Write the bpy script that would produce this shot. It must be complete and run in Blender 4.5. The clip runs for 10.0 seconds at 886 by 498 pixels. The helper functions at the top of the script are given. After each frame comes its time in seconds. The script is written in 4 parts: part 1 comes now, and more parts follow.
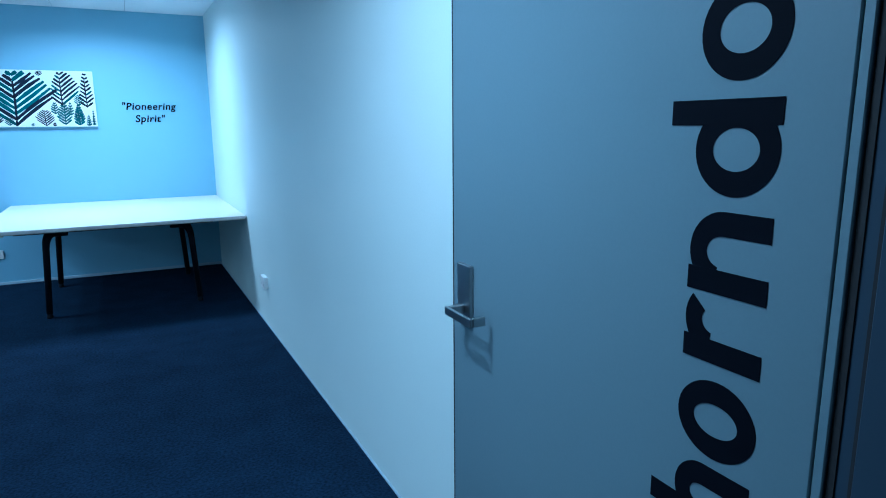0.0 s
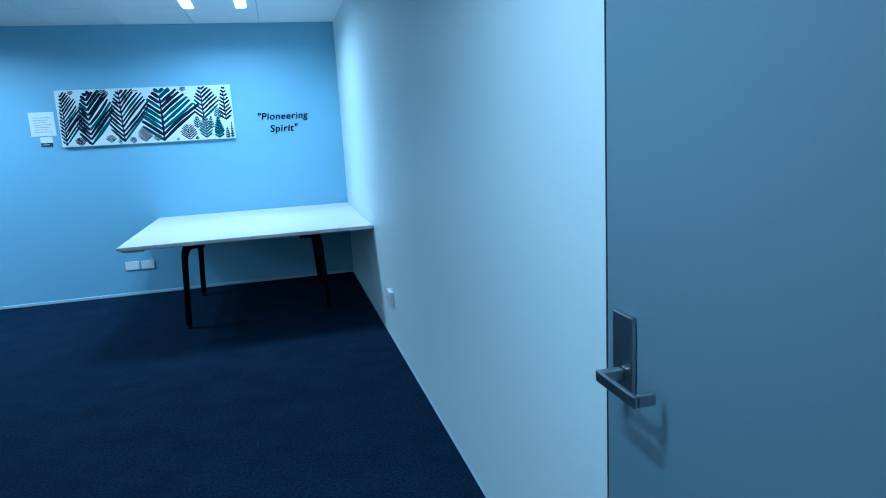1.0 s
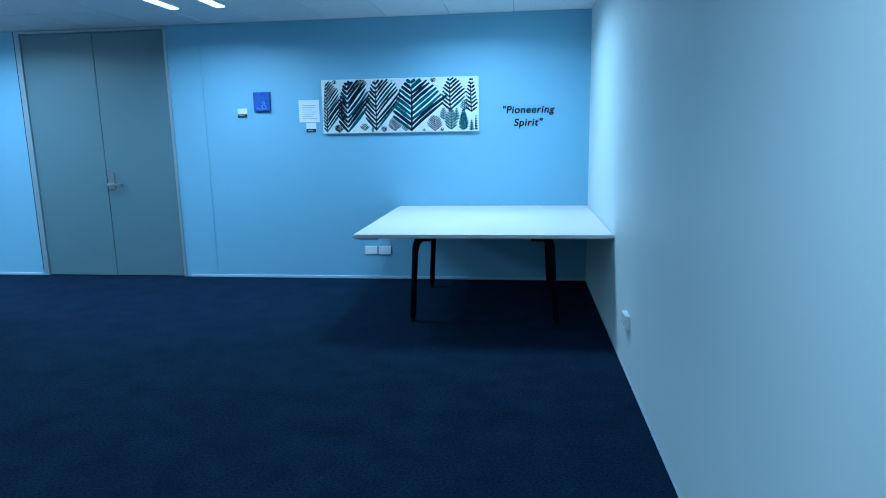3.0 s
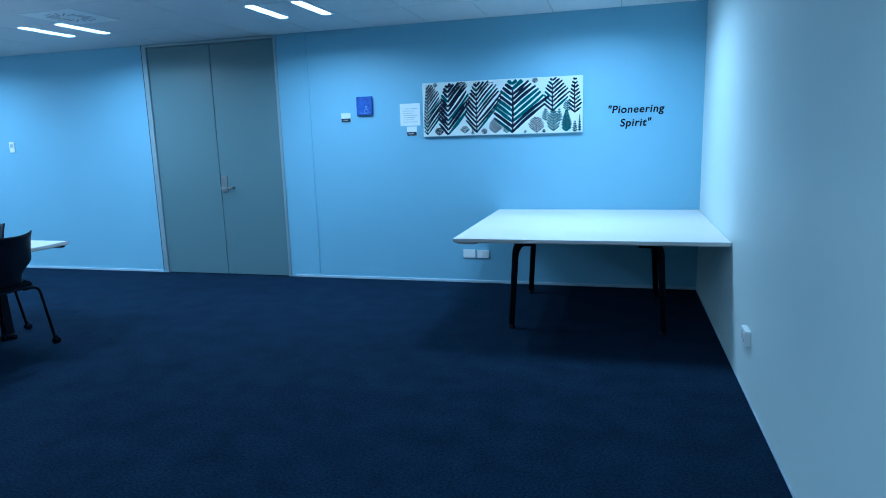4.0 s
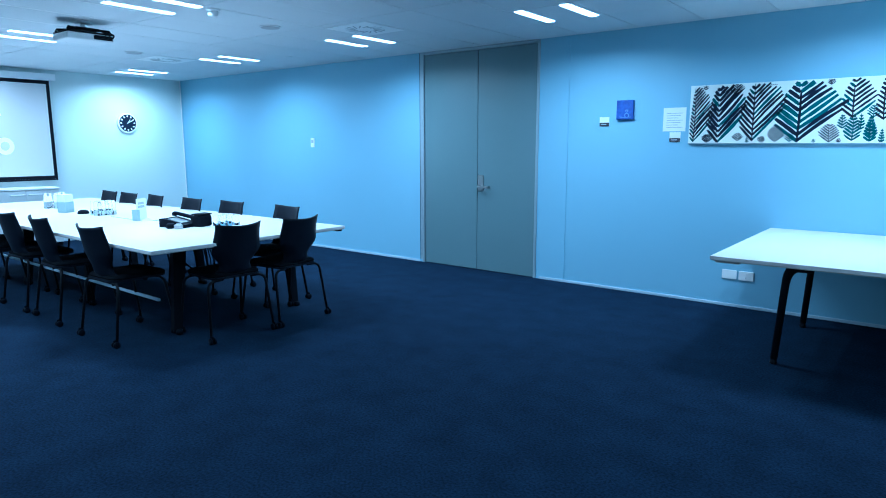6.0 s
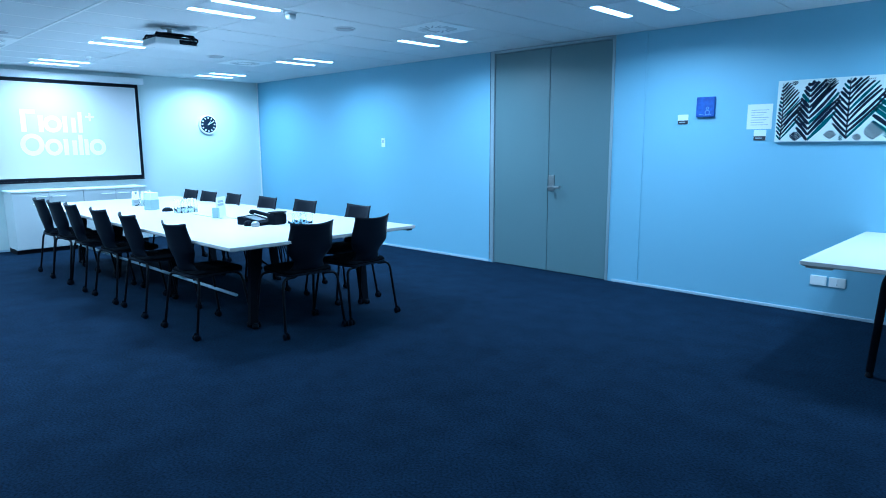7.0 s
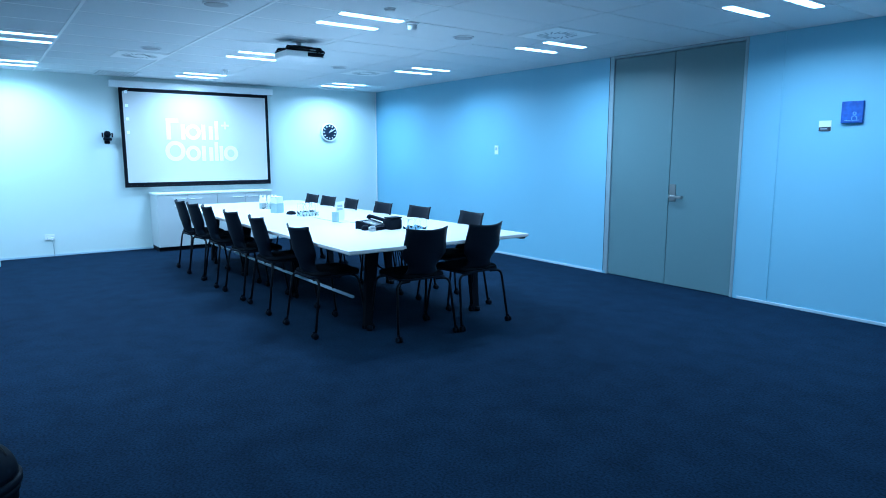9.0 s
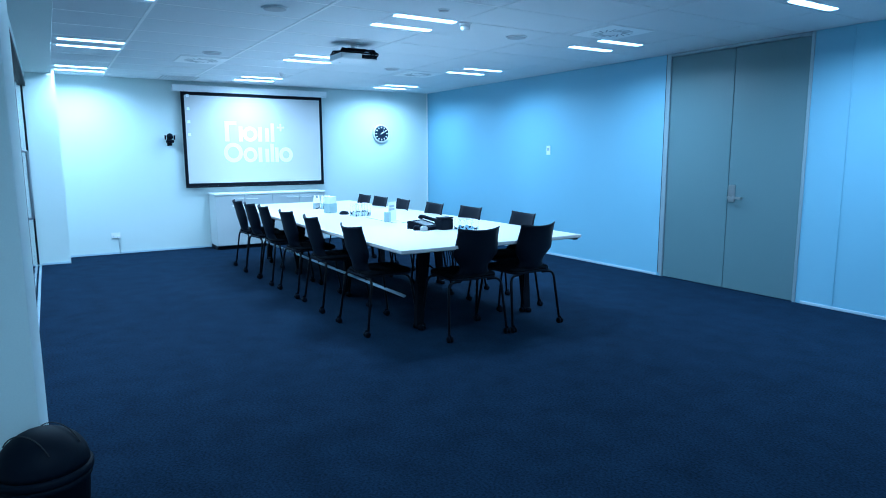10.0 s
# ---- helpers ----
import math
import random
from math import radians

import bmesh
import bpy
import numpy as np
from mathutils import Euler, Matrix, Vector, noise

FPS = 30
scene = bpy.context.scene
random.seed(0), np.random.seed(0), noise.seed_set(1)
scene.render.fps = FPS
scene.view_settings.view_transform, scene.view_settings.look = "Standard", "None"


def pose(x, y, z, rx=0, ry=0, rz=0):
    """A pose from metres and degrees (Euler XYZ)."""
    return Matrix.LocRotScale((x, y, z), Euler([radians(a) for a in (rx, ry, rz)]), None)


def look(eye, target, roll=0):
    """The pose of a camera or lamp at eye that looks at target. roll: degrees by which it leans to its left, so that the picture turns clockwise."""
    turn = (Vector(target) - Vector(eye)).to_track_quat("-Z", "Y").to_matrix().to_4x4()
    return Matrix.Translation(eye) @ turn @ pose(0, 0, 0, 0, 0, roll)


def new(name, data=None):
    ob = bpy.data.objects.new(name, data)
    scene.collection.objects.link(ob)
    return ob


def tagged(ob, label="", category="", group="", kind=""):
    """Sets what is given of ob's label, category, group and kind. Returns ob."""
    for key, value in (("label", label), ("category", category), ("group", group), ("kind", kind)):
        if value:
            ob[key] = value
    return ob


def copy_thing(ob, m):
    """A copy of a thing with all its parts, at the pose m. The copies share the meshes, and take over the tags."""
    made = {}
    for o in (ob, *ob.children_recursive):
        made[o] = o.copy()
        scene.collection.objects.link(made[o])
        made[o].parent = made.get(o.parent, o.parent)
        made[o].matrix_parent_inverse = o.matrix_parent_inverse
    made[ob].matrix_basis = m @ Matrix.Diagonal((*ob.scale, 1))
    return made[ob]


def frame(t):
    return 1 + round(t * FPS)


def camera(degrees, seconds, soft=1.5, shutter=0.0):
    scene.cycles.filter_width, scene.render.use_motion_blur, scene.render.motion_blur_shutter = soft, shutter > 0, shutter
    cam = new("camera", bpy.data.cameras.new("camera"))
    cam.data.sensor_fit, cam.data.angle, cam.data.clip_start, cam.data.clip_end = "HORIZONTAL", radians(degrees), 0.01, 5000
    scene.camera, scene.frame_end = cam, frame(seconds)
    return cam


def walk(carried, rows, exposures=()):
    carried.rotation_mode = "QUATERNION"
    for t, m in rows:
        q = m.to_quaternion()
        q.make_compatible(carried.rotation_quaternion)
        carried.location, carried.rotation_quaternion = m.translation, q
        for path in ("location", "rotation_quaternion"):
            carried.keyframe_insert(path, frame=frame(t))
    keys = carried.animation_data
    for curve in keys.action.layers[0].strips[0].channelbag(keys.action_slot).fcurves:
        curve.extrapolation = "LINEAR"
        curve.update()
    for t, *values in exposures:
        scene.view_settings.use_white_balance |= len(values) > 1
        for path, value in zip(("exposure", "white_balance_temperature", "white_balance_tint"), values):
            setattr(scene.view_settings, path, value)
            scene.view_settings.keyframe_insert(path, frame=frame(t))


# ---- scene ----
# ---- camera and walk ----
cam = camera(69.8, 10.0, soft=1.0)
PATH = [
    (0, (-0.849, -6.988, 1.431), (0.028, -5.232, 1.048), -0.5),
    (0.5, (-0.734, -6.71, 1.437), (-0.044, -4.869, 1.067), -1.7),
    (1, (-0.669, -6.573, 1.441), (-0.19, -4.668, 1.064), -3.2),
    (1.5, (-0.557, -6.433, 1.43), (-0.415, -4.473, 1.058), -1.4),
    (2, (-0.549, -6.321, 1.419), (-0.579, -4.36, 1.032), -0.6),
    (3.5, (-0.673, -6.061, 1.441), (-1.044, -4.126, 1.096), -1.5),
    (4, (-0.681, -6.035, 1.438), (-1.216, -4.14, 1.091), -1.7),
    (4.5, (-0.687, -6.025, 1.445), (-1.405, -4.189, 1.103), -0.5),
    (5, (-0.701, -6.008, 1.459), (-1.61, -4.259, 1.122), 0.2),
    (5.5, (-0.667, -5.971, 1.434), (-1.759, -4.327, 1.109), 0.2),
    (7, (-0.733, -5.967, 1.425), (-2.108, -4.55, 1.103), -0.2),
    (7.5, (-0.734, -5.97, 1.425), (-2.175, -4.619, 1.112), 0.0),
    (8, (-0.758, -5.98, 1.429), (-2.254, -4.689, 1.12), -0.1),
    (8.5, (-0.768, -5.985, 1.427), (-2.317, -4.756, 1.126), 0.0),
    (9, (-0.784, -5.987, 1.426), (-2.381, -4.821, 1.127), -0.0),
    (9.5, (-0.795, -5.99, 1.416), (-2.437, -4.887, 1.123), 0.1),
    (10, (-0.794, -6.007, 1.418), (-2.477, -4.968, 1.123), -0.2),
]
EXPOSURE = [(0.0, -0.02, 3950, -8), (1.0, -0.27, 3950, -8), (2.0, -0.38, 3950, -8), (4.0, -0.40, 3950, -8), (5.5, -0.16, 3950, -8), (7.0, -0.06, 3950, -8), (8.5, -0.05, 3950, -8), (10.0, -0.14, 3950, -8)]
walk(cam, [(t, look(eye, target, roll)) for t, eye, target, roll in PATH], EXPOSURE)

# ---- plan ----
CEIL = 2.510          # ceiling height
FAR = -11.05          # wall with the projection screen
SIDE = -6.105          # side wall with the glazed door
ENTRY = -6.50         # entrance wall
STEP = -3.42          # where the side wall steps out
LAMP_X = [-1.03, -3.34, -5.64, -8.00, -10.27]
LAMP_Y = [-1.06, -3.30, -5.55]
DOOR_END = -5.357     # free edge of the open entrance door

# ---- world and light ----
world = bpy.data.worlds.new("world")
scene.world = world
world.use_nodes = True
world.node_tree.nodes["Background"].inputs["Color"].default_value = (0.02, 0.03, 0.05, 1)
world.node_tree.nodes["Background"].inputs["Strength"].default_value = 0.3
LAMP_WATTS = 17.2
LAMP_SPREAD = radians(160)
LAMP_COLOR = (1.0, 0.99, 0.95)
GLOW = 6.0


# ---- materials ----
def material(name, color, rough=0.6, metal=0.0, vary=0.06, scale=6.0, grain=0.0, grain_scale=250.0, bump=0.0, bump_scale=300.0, specular=0.5, second=None):
    """Principled surface with blotches, fine grain and bump, all in object space metres."""
    m = bpy.data.materials.new(name)
    m.use_nodes = True
    nt = m.node_tree
    b = nt.nodes["Principled BSDF"]
    b.inputs["Roughness"].default_value = rough
    b.inputs["Metallic"].default_value = metal
    b.inputs["Specular IOR Level"].default_value = specular
    geo = nt.nodes.new("ShaderNodeNewGeometry")
    big = nt.nodes.new("ShaderNodeTexNoise")
    big.inputs["Scale"].default_value = scale
    big.inputs["Detail"].default_value = 5.0
    nt.links.new(geo.outputs["Position"], big.inputs["Vector"])
    ramp = nt.nodes.new("ShaderNodeMix")
    ramp.data_type = "RGBA"
    lo = [c * (1 - vary) for c in color]
    hi = [min(1.0, c * (1 + vary)) for c in (second or color)]
    ramp.inputs[6].default_value = (*lo, 1)
    ramp.inputs[7].default_value = (*hi, 1)
    nt.links.new(big.outputs["Fac"], ramp.inputs[0])
    out = ramp.outputs[2]
    if grain > 0:
        fine = nt.nodes.new("ShaderNodeTexNoise")
        fine.inputs["Scale"].default_value = grain_scale
        fine.inputs["Detail"].default_value = 2.0
        nt.links.new(geo.outputs["Position"], fine.inputs["Vector"])
        span = nt.nodes.new("ShaderNodeMapRange")
        span.inputs["From Min"].default_value = 0.3
        span.inputs["From Max"].default_value = 0.7
        span.inputs["To Min"].default_value = 1 - grain
        span.inputs["To Max"].default_value = 1 + grain
        nt.links.new(fine.outputs["Fac"], span.inputs["Value"])
        mul = nt.nodes.new("ShaderNodeVectorMath")
        mul.operation = "SCALE"
        nt.links.new(out, mul.inputs[0])
        nt.links.new(span.outputs["Result"], mul.inputs["Scale"])
        out = mul.outputs["Vector"]
    nt.links.new(out, b.inputs["Base Color"])
    if bump > 0:
        rough_noise = nt.nodes.new("ShaderNodeTexNoise")
        rough_noise.inputs["Scale"].default_value = bump_scale
        rough_noise.inputs["Detail"].default_value = 3.0
        nt.links.new(geo.outputs["Position"], rough_noise.inputs["Vector"])
        bm_node = nt.nodes.new("ShaderNodeBump")
        bm_node.inputs["Strength"].default_value = bump
        bm_node.inputs["Distance"].default_value = 0.002
        nt.links.new(rough_noise.outputs["Fac"], bm_node.inputs["Height"])
        nt.links.new(bm_node.outputs["Normal"], b.inputs["Normal"])
    return m


def glowing(name, color, strength):
    m = bpy.data.materials.new(name)
    m.use_nodes = True
    b = m.node_tree.nodes["Principled BSDF"]
    b.inputs["Base Color"].default_value = (0.8, 0.8, 0.8, 1)
    b.inputs["Emission Color"].default_value = (*color, 1)
    b.inputs["Emission Strength"].default_value = strength
    return m


def clear(name, color=(0.9, 0.95, 0.95), rough=0.02):
    m = bpy.data.materials.new(name)
    m.use_nodes = True
    b = m.node_tree.nodes["Principled BSDF"]
    b.inputs["Base Color"].default_value = (*color, 1)
    b.inputs["Transmission Weight"].default_value = 1.0
    b.inputs["Roughness"].default_value = rough
    b.inputs["IOR"].default_value = 1.45
    return m


M_WHITE = material("white_wall_paint", (0.66, 0.725, 0.71), 0.55, vary=0.025, scale=1.6, grain=0.015, grain_scale=160, bump=0.10, bump_scale=420)
M_BLUE = material("blue_wall_paint", (0.290, 0.462, 0.608), 0.55, vary=0.03, scale=1.5, grain=0.015, grain_scale=160, bump=0.10, bump_scale=420)
M_CARPET = material("charcoal_carpet", (0.0118, 0.0200, 0.0405), 0.95, vary=0.46, scale=5.0, grain=0.42, grain_scale=78, bump=0.28, bump_scale=230, specular=0.03)
M_TILE = material("ceiling_tile", (0.72, 0.745, 0.76), 0.9, vary=0.03, scale=2.0, grain=0.05, grain_scale=220, bump=0.3, bump_scale=300, specular=0.2)
M_BAR = material("white_metal_bar", (0.86, 0.87, 0.87), 0.35, vary=0.02)
M_SKIRT = material("grey_blue_skirting", (0.46, 0.55, 0.64), 0.4, vary=0.03)
M_SEAMBAR = material("grey_shadow_bar", (0.42, 0.44, 0.46), 0.6, vary=0.03)
M_DOOR = material("grey_door_laminate", (0.145, 0.205, 0.230), 0.42, vary=0.03, scale=1.2, grain=0.02, grain_scale=120, bump=0.04)
M_ENTRYDOOR = material("pale_grey_door_paint", (0.160, 0.210, 0.245), 0.40, vary=0.03, scale=1.2, grain=0.015, grain_scale=140, bump=0.05)
M_DARKFRAME = material("near_black_frame", (0.035, 0.050, 0.075), 0.5, vary=0.06, scale=5, specular=0.25)
M_FRAME = material("aluminium_frame", (0.36, 0.42, 0.47), 0.4, metal=0.4, vary=0.04, scale=4)
M_STEEL = material("satin_steel", (0.45, 0.46, 0.47), 0.32, metal=1.0, vary=0.06, scale=30)
M_DARKGAP = material("dark_gap", (0.012, 0.012, 0.014), 0.8, vary=0.1)
M_TOP = material("white_laminate", (0.72, 0.68, 0.66), 0.38, vary=0.02, scale=2.0, grain=0.012, grain_scale=90)
M_EDGE = material("ply_edge", (0.50, 0.47, 0.42), 0.5, vary=0.08, scale=40)
M_BLACK = material("black_powder_coat", (0.004, 0.005, 0.009), 0.55, vary=0.1, scale=20, bump=0.05, specular=0.12)
M_PLASTIC = material("black_plastic", (0.003, 0.005, 0.011), 0.6, vary=0.1, scale=12, bump=0.08, specular=0.09)
M_CHAIR = material("charcoal_chair_shell", (0.006, 0.008, 0.015), 0.5, vary=0.1, scale=9, bump=0.12, bump_scale=500, specular=0.14)
M_FABRIC = material("black_seat_fabric", (0.005, 0.006, 0.009), 0.95, vary=0.15, scale=20, grain=0.3, grain_scale=500, bump=0.5, bump_scale=700, specular=0.05)
M_CHROME = material("dark_steel_tube", (0.006, 0.007, 0.011), 0.5, specular=0.14, metal=0.0, vary=0.08, scale=20)
M_CABINET = material("pale_grey_cabinet", (0.58, 0.60, 0.60), 0.45, vary=0.02, scale=2)
M_CABTOP = material("white_cabinet_top", (0.78, 0.79, 0.79), 0.4, vary=0.02, scale=2)
M_CANVAS = material("white_canvas", (0.72, 0.76, 0.74), 0.85, vary=0.05, scale=9, grain=0.04, grain_scale=400, bump=0.2, bump_scale=600)
M_NAVY = material("navy_ink", (0.008, 0.013, 0.028), 0.7, vary=0.35, scale=22, specular=0.12)
M_TEAL = material("teal_ink", (0.012, 0.060, 0.070), 0.7, vary=0.45, scale=18, second=(0.02, 0.10, 0.11), specular=0.12)
M_VINYL = material("black_vinyl_lettering", (0.003, 0.004, 0.008), 0.7, vary=0.1, specular=0.05)
M_PAPER = material("white_paper", (0.78, 0.80, 0.81), 0.8, vary=0.03, scale=14)
M_PRINT = material("grey_print", (0.38, 0.42, 0.46), 0.8, vary=0.1)
M_DARKPRINT = material("dark_print", (0.03, 0.03, 0.04), 0.7, vary=0.1)
M_COBALT = material("cobalt_canvas", (0.02, 0.04, 0.22), 0.6, vary=0.5, scale=26, second=(0.05, 0.10, 0.42))
M_PALEBLUE = material("pale_blue_paint", (0.22, 0.34, 0.72), 0.6, vary=0.2, scale=40)
M_SOCKET = material("white_plastic", (0.80, 0.81, 0.81), 0.3, vary=0.02)
# emission on cloth and mark stands in for the projector's light
M_SCREEN = glowing("glowing_projection_cloth", (0.72, 0.85, 1.0), 0.03)
M_SCREEN.node_tree.nodes["Principled BSDF"].inputs["Base Color"].default_value = (0.60, 0.58, 0.57, 1)
M_SHOWN = glowing("glowing_white_mark", (0.85, 0.95, 1.0), 0.30)
M_DIFFUSER = glowing("lamp_diffuser", (0.96, 0.98, 1.0), GLOW)
M_GLASS = clear("drinking_glass", (0.97, 0.98, 0.98))
M_GLASS.node_tree.nodes["Principled BSDF"].inputs["IOR"].default_value = 1.10
M_PANE = clear("door_glass", (0.80, 0.88, 0.90), 0.03)
M_TEALBOX = material("pale_teal_card", (0.36, 0.46, 0.46), 0.7, vary=0.05)
M_PROJ = material("white_projector_case", (0.72, 0.73, 0.74), 0.4, vary=0.03)
# darker grey than the room's white walls, for the added closing walls
M_BEHIND = material("closing_wall_grey", (0.30, 0.33, 0.36), 0.7, vary=0.06)


# ---- mesh helpers ----
def part(name, bm, mat, parent=None, label="", smooth=False):
    """Link a bmesh as one mesh object under a thing or a part."""
    me = bpy.data.meshes.new(name)
    bmesh.ops.recalc_face_normals(bm, faces=bm.faces)
    bm.to_mesh(me)
    bm.free()
    if smooth:
        for p in me.polygons:
            p.use_smooth = True
    me.materials.append(mat)
    ob = new(name, me)
    if parent is not None:
        ob.parent = parent
    if label:
        ob["label"] = label
    return ob


def thing(name, label, category, at=(0, 0, 0), turn=0.0, group="", kind=""):
    ob = new(name)
    ob.empty_display_size = 0.1
    ob.location = at
    ob.rotation_euler = (0, 0, radians(turn))
    return tagged(ob, label, category, group, kind)


def structure(name, bm, mat, label, category):
    return tagged(part(name, bm, mat), label, category, kind="structure")


def add_box(bm, x0, x1, y0, y1, z0, z1, bevel=0.0, seg=1):
    made = bmesh.ops.create_cube(bm, size=1.0)["verts"]
    bmesh.ops.scale(bm, vec=(abs(x1 - x0), abs(y1 - y0), abs(z1 - z0)), verts=made)
    bmesh.ops.translate(bm, vec=((x0 + x1) / 2, (y0 + y1) / 2, (z0 + z1) / 2), verts=made)
    if bevel > 0:
        edges = list({e for v in made for e in v.link_edges})
        bmesh.ops.bevel(bm, geom=edges, offset=bevel, segments=seg, affect="EDGES", profile=0.5)
    return bm


def box(x0, x1, y0, y1, z0, z1, bevel=0.0, seg=1):
    return add_box(bmesh.new(), x0, x1, y0, y1, z0, z1, bevel, seg)


def add_lathe(bm, rings, n=24, center=(0, 0), cap=True):
    """Rings of (radius, z) turned round the z axis."""
    loops = []
    for r, z in rings:
        loops.append([bm.verts.new((center[0] + r * math.cos(2 * math.pi * i / n), center[1] + r * math.sin(2 * math.pi * i / n), z)) for i in range(n)])
    for a, b in zip(loops, loops[1:]):
        for i in range(n):
            bm.faces.new((a[i], a[(i + 1) % n], b[(i + 1) % n], b[i]))
    if cap:
        bm.faces.new(loops[0][::-1])
        bm.faces.new(loops[-1])
    return bm


def add_tube(bm, pts, radius, n=8):
    """A round bar swept along points; radius is one number or one per point."""
    pts = [Vector(p) for p in pts]
    radii = radius if isinstance(radius, (list, tuple)) else [radius] * len(pts)
    loops = []
    side = None
    for i, p in enumerate(pts):
        d = (pts[min(i + 1, len(pts) - 1)] - pts[max(i - 1, 0)]).normalized()
        ref = Vector((0, 0, 1)) if abs(d.z) < 0.9 else Vector((1, 0, 0))
        if side is None:
            side = d.cross(ref).normalized()
        side = (side - d * side.dot(d)).normalized()
        up = d.cross(side)
        loops.append([bm.verts.new(p + radii[i] * (math.cos(2 * math.pi * k / n) * side + math.sin(2 * math.pi * k / n) * up)) for k in range(n)])
    for a, b in zip(loops, loops[1:]):
        for k in range(n):
            bm.faces.new((a[k], a[(k + 1) % n], b[(k + 1) % n], b[k]))
    bm.faces.new(loops[0][::-1])
    bm.faces.new(loops[-1])
    return bm


def add_prism(bm, outline, lo, hi, axis="z"):
    """An outline of pairs pushed from lo to hi along an axis."""
    def at(u, v, w):
        return {"z": (u, v, w), "y": (u, w, v), "x": (w, u, v)}[axis]
    a = [bm.verts.new(at(u, v, lo)) for u, v in outline]
    b = [bm.verts.new(at(u, v, hi)) for u, v in outline]
    n = len(outline)
    bm.faces.new(a[::-1])
    bm.faces.new(b)
    for i in range(n):
        bm.faces.new((a[i], a[(i + 1) % n], b[(i + 1) % n], b[i]))
    return bm


def bend(points, r, steps=5):
    """Round the corners of a run of points."""
    pts = [Vector(p) for p in points]
    out = [pts[0]]
    for a, b, c in zip(pts, pts[1:], pts[2:]):
        p = b + (a - b).normalized() * min(r, (a - b).length * 0.49)
        q = b + (c - b).normalized() * min(r, (c - b).length * 0.49)
        for i in range(steps + 1):
            t = i / steps
            out.append((1 - t) ** 2 * p + 2 * t * (1 - t) * b + t * t * q)
    out.append(pts[-1])
    return out


def letters(text, shear=0.0, bold=0.0, depth=0.002, spacing=1.0):
    """Mesh of a line of lettering, one unit high, in the xy plane."""
    cu = bpy.data.curves.new("lettering", "FONT")
    cu.body, cu.size, cu.shear, cu.offset, cu.extrude = text, 1.0, shear, bold, depth
    cu.space_character = spacing
    cu.resolution_u = 8
    ob = bpy.data.objects.new("lettering", cu)
    scene.collection.objects.link(ob)
    dg = bpy.context.evaluated_depsgraph_get()
    dg.update()
    me = bpy.data.meshes.new_from_object(ob.evaluated_get(dg))
    bpy.data.objects.remove(ob)
    return me


def span(me, axis):
    vals = [v.co[axis] for v in me.vertices]
    return min(vals), max(vals)


# ---- floor, ceiling, walls ----
structure("floor", box(FAR - 0.12, 1.2, -9.2, 0.12, -0.12, 0.0), M_CARPET, "dark charcoal cut-pile carpet over the whole room", "floor")

BD0, BD1 = -5.685, -4.09      # double door opening on the blue wall
bm = box(BD1, 0.12, 0.0, 0.12, 0.0, CEIL + 0.1)
structure("wall_north_a", bm, M_BLUE, "mid blue painted plaster wall with a fine panel seam", "wall")
structure("wall_north_b", box(FAR - 0.12, BD0, 0.0, 0.12, 0.0, CEIL + 0.1), M_BLUE, "mid blue painted plaster wall", "wall")
structure("wall_north_behind_doors", box(BD0, BD1, 0.14, 0.2, 0.0, CEIL + 0.1), M_DARKGAP, "dark backing behind the closed double doors", "wall")
structure("wall_east_a", box(0.0, 0.12, DOOR_END + 0.001, 0.0, 0.0, CEIL + 0.1), M_WHITE, "white painted plaster wall beside the table", "wall")
structure("wall_east_b", box(0.05, 0.12, ENTRY - 0.14, DOOR_END + 0.0005, 0.0, CEIL + 0.1), M_WHITE, "white plaster recess behind the open door", "wall")
structure("wall_west", box(FAR - 0.12, FAR, -6.6, 0.0, 0.0, CEIL + 0.1), M_WHITE, "white painted plaster wall behind the projection screen", "wall")
structure("wall_south_a", box(-4.40, STEP, ENTRY - 0.14, SIDE, 0.0, CEIL + 0.1, 0.004), M_WHITE, "white painted plaster wall stepped out beside the entrance", "wall")
structure("wall_entry", box(STEP, -1.02, ENTRY - 0.14, ENTRY, 0.0, CEIL + 0.1), M_WHITE, "white painted plaster wall beside the entrance door", "wall")
bm = bmesh.new()
add_prism(bm, [(-10.50, -6.36), (-10.50, -5.838), (FAR, -5.838), (FAR, -6.36)], 0.0, CEIL + 0.05)
structure("pier", bm, M_WHITE, "white painted square plaster pier in the corner", "pier")
bm = box(-4.40, -10.50, -6.36, -6.165, 2.34, CEIL + 0.1)
structure("door_head_wall", bm, M_WHITE, "white plaster head over the glazed sliding door", "wall")
structure("bulkhead", box(-10.49, STEP, SIDE - 0.06, -5.885, CEIL - 0.055, CEIL + 0.02, 0.003), M_WHITE, "shallow white plaster bulkhead along the side wall", "bulkhead")

# added walls that close the place behind the entrance and past the glazed door
structure("corridor_wall_a", box(-3.0, 1.2, -9.2, -9.08, 0.0, CEIL + 0.1), M_BEHIND, "plain added wall closing off the corridor", "wall")
structure("corridor_wall_b", box(1.08, 1.2, -9.08, ENTRY - 0.14, 0.0, CEIL + 0.1), M_BEHIND, "plain added wall closing off the corridor", "wall")
structure("corridor_wall_c", box(0.12, 1.2, ENTRY - 0.14, ENTRY - 0.02, 0.0, CEIL + 0.1), M_BEHIND, "plain added wall closing off the corridor", "wall")
structure("corridor_wall_d", box(FAR - 0.12, -3.0, -7.7, -7.58, 0.0, CEIL + 0.1), M_BEHIND, "plain added wall closing the space past the glazed door", "wall")
structure("corridor_wall_e", box(-3.0, -2.9, -9.08, ENTRY - 0.14, 0.0, CEIL + 0.1), M_BEHIND, "plain added wall closing off the corridor", "wall")
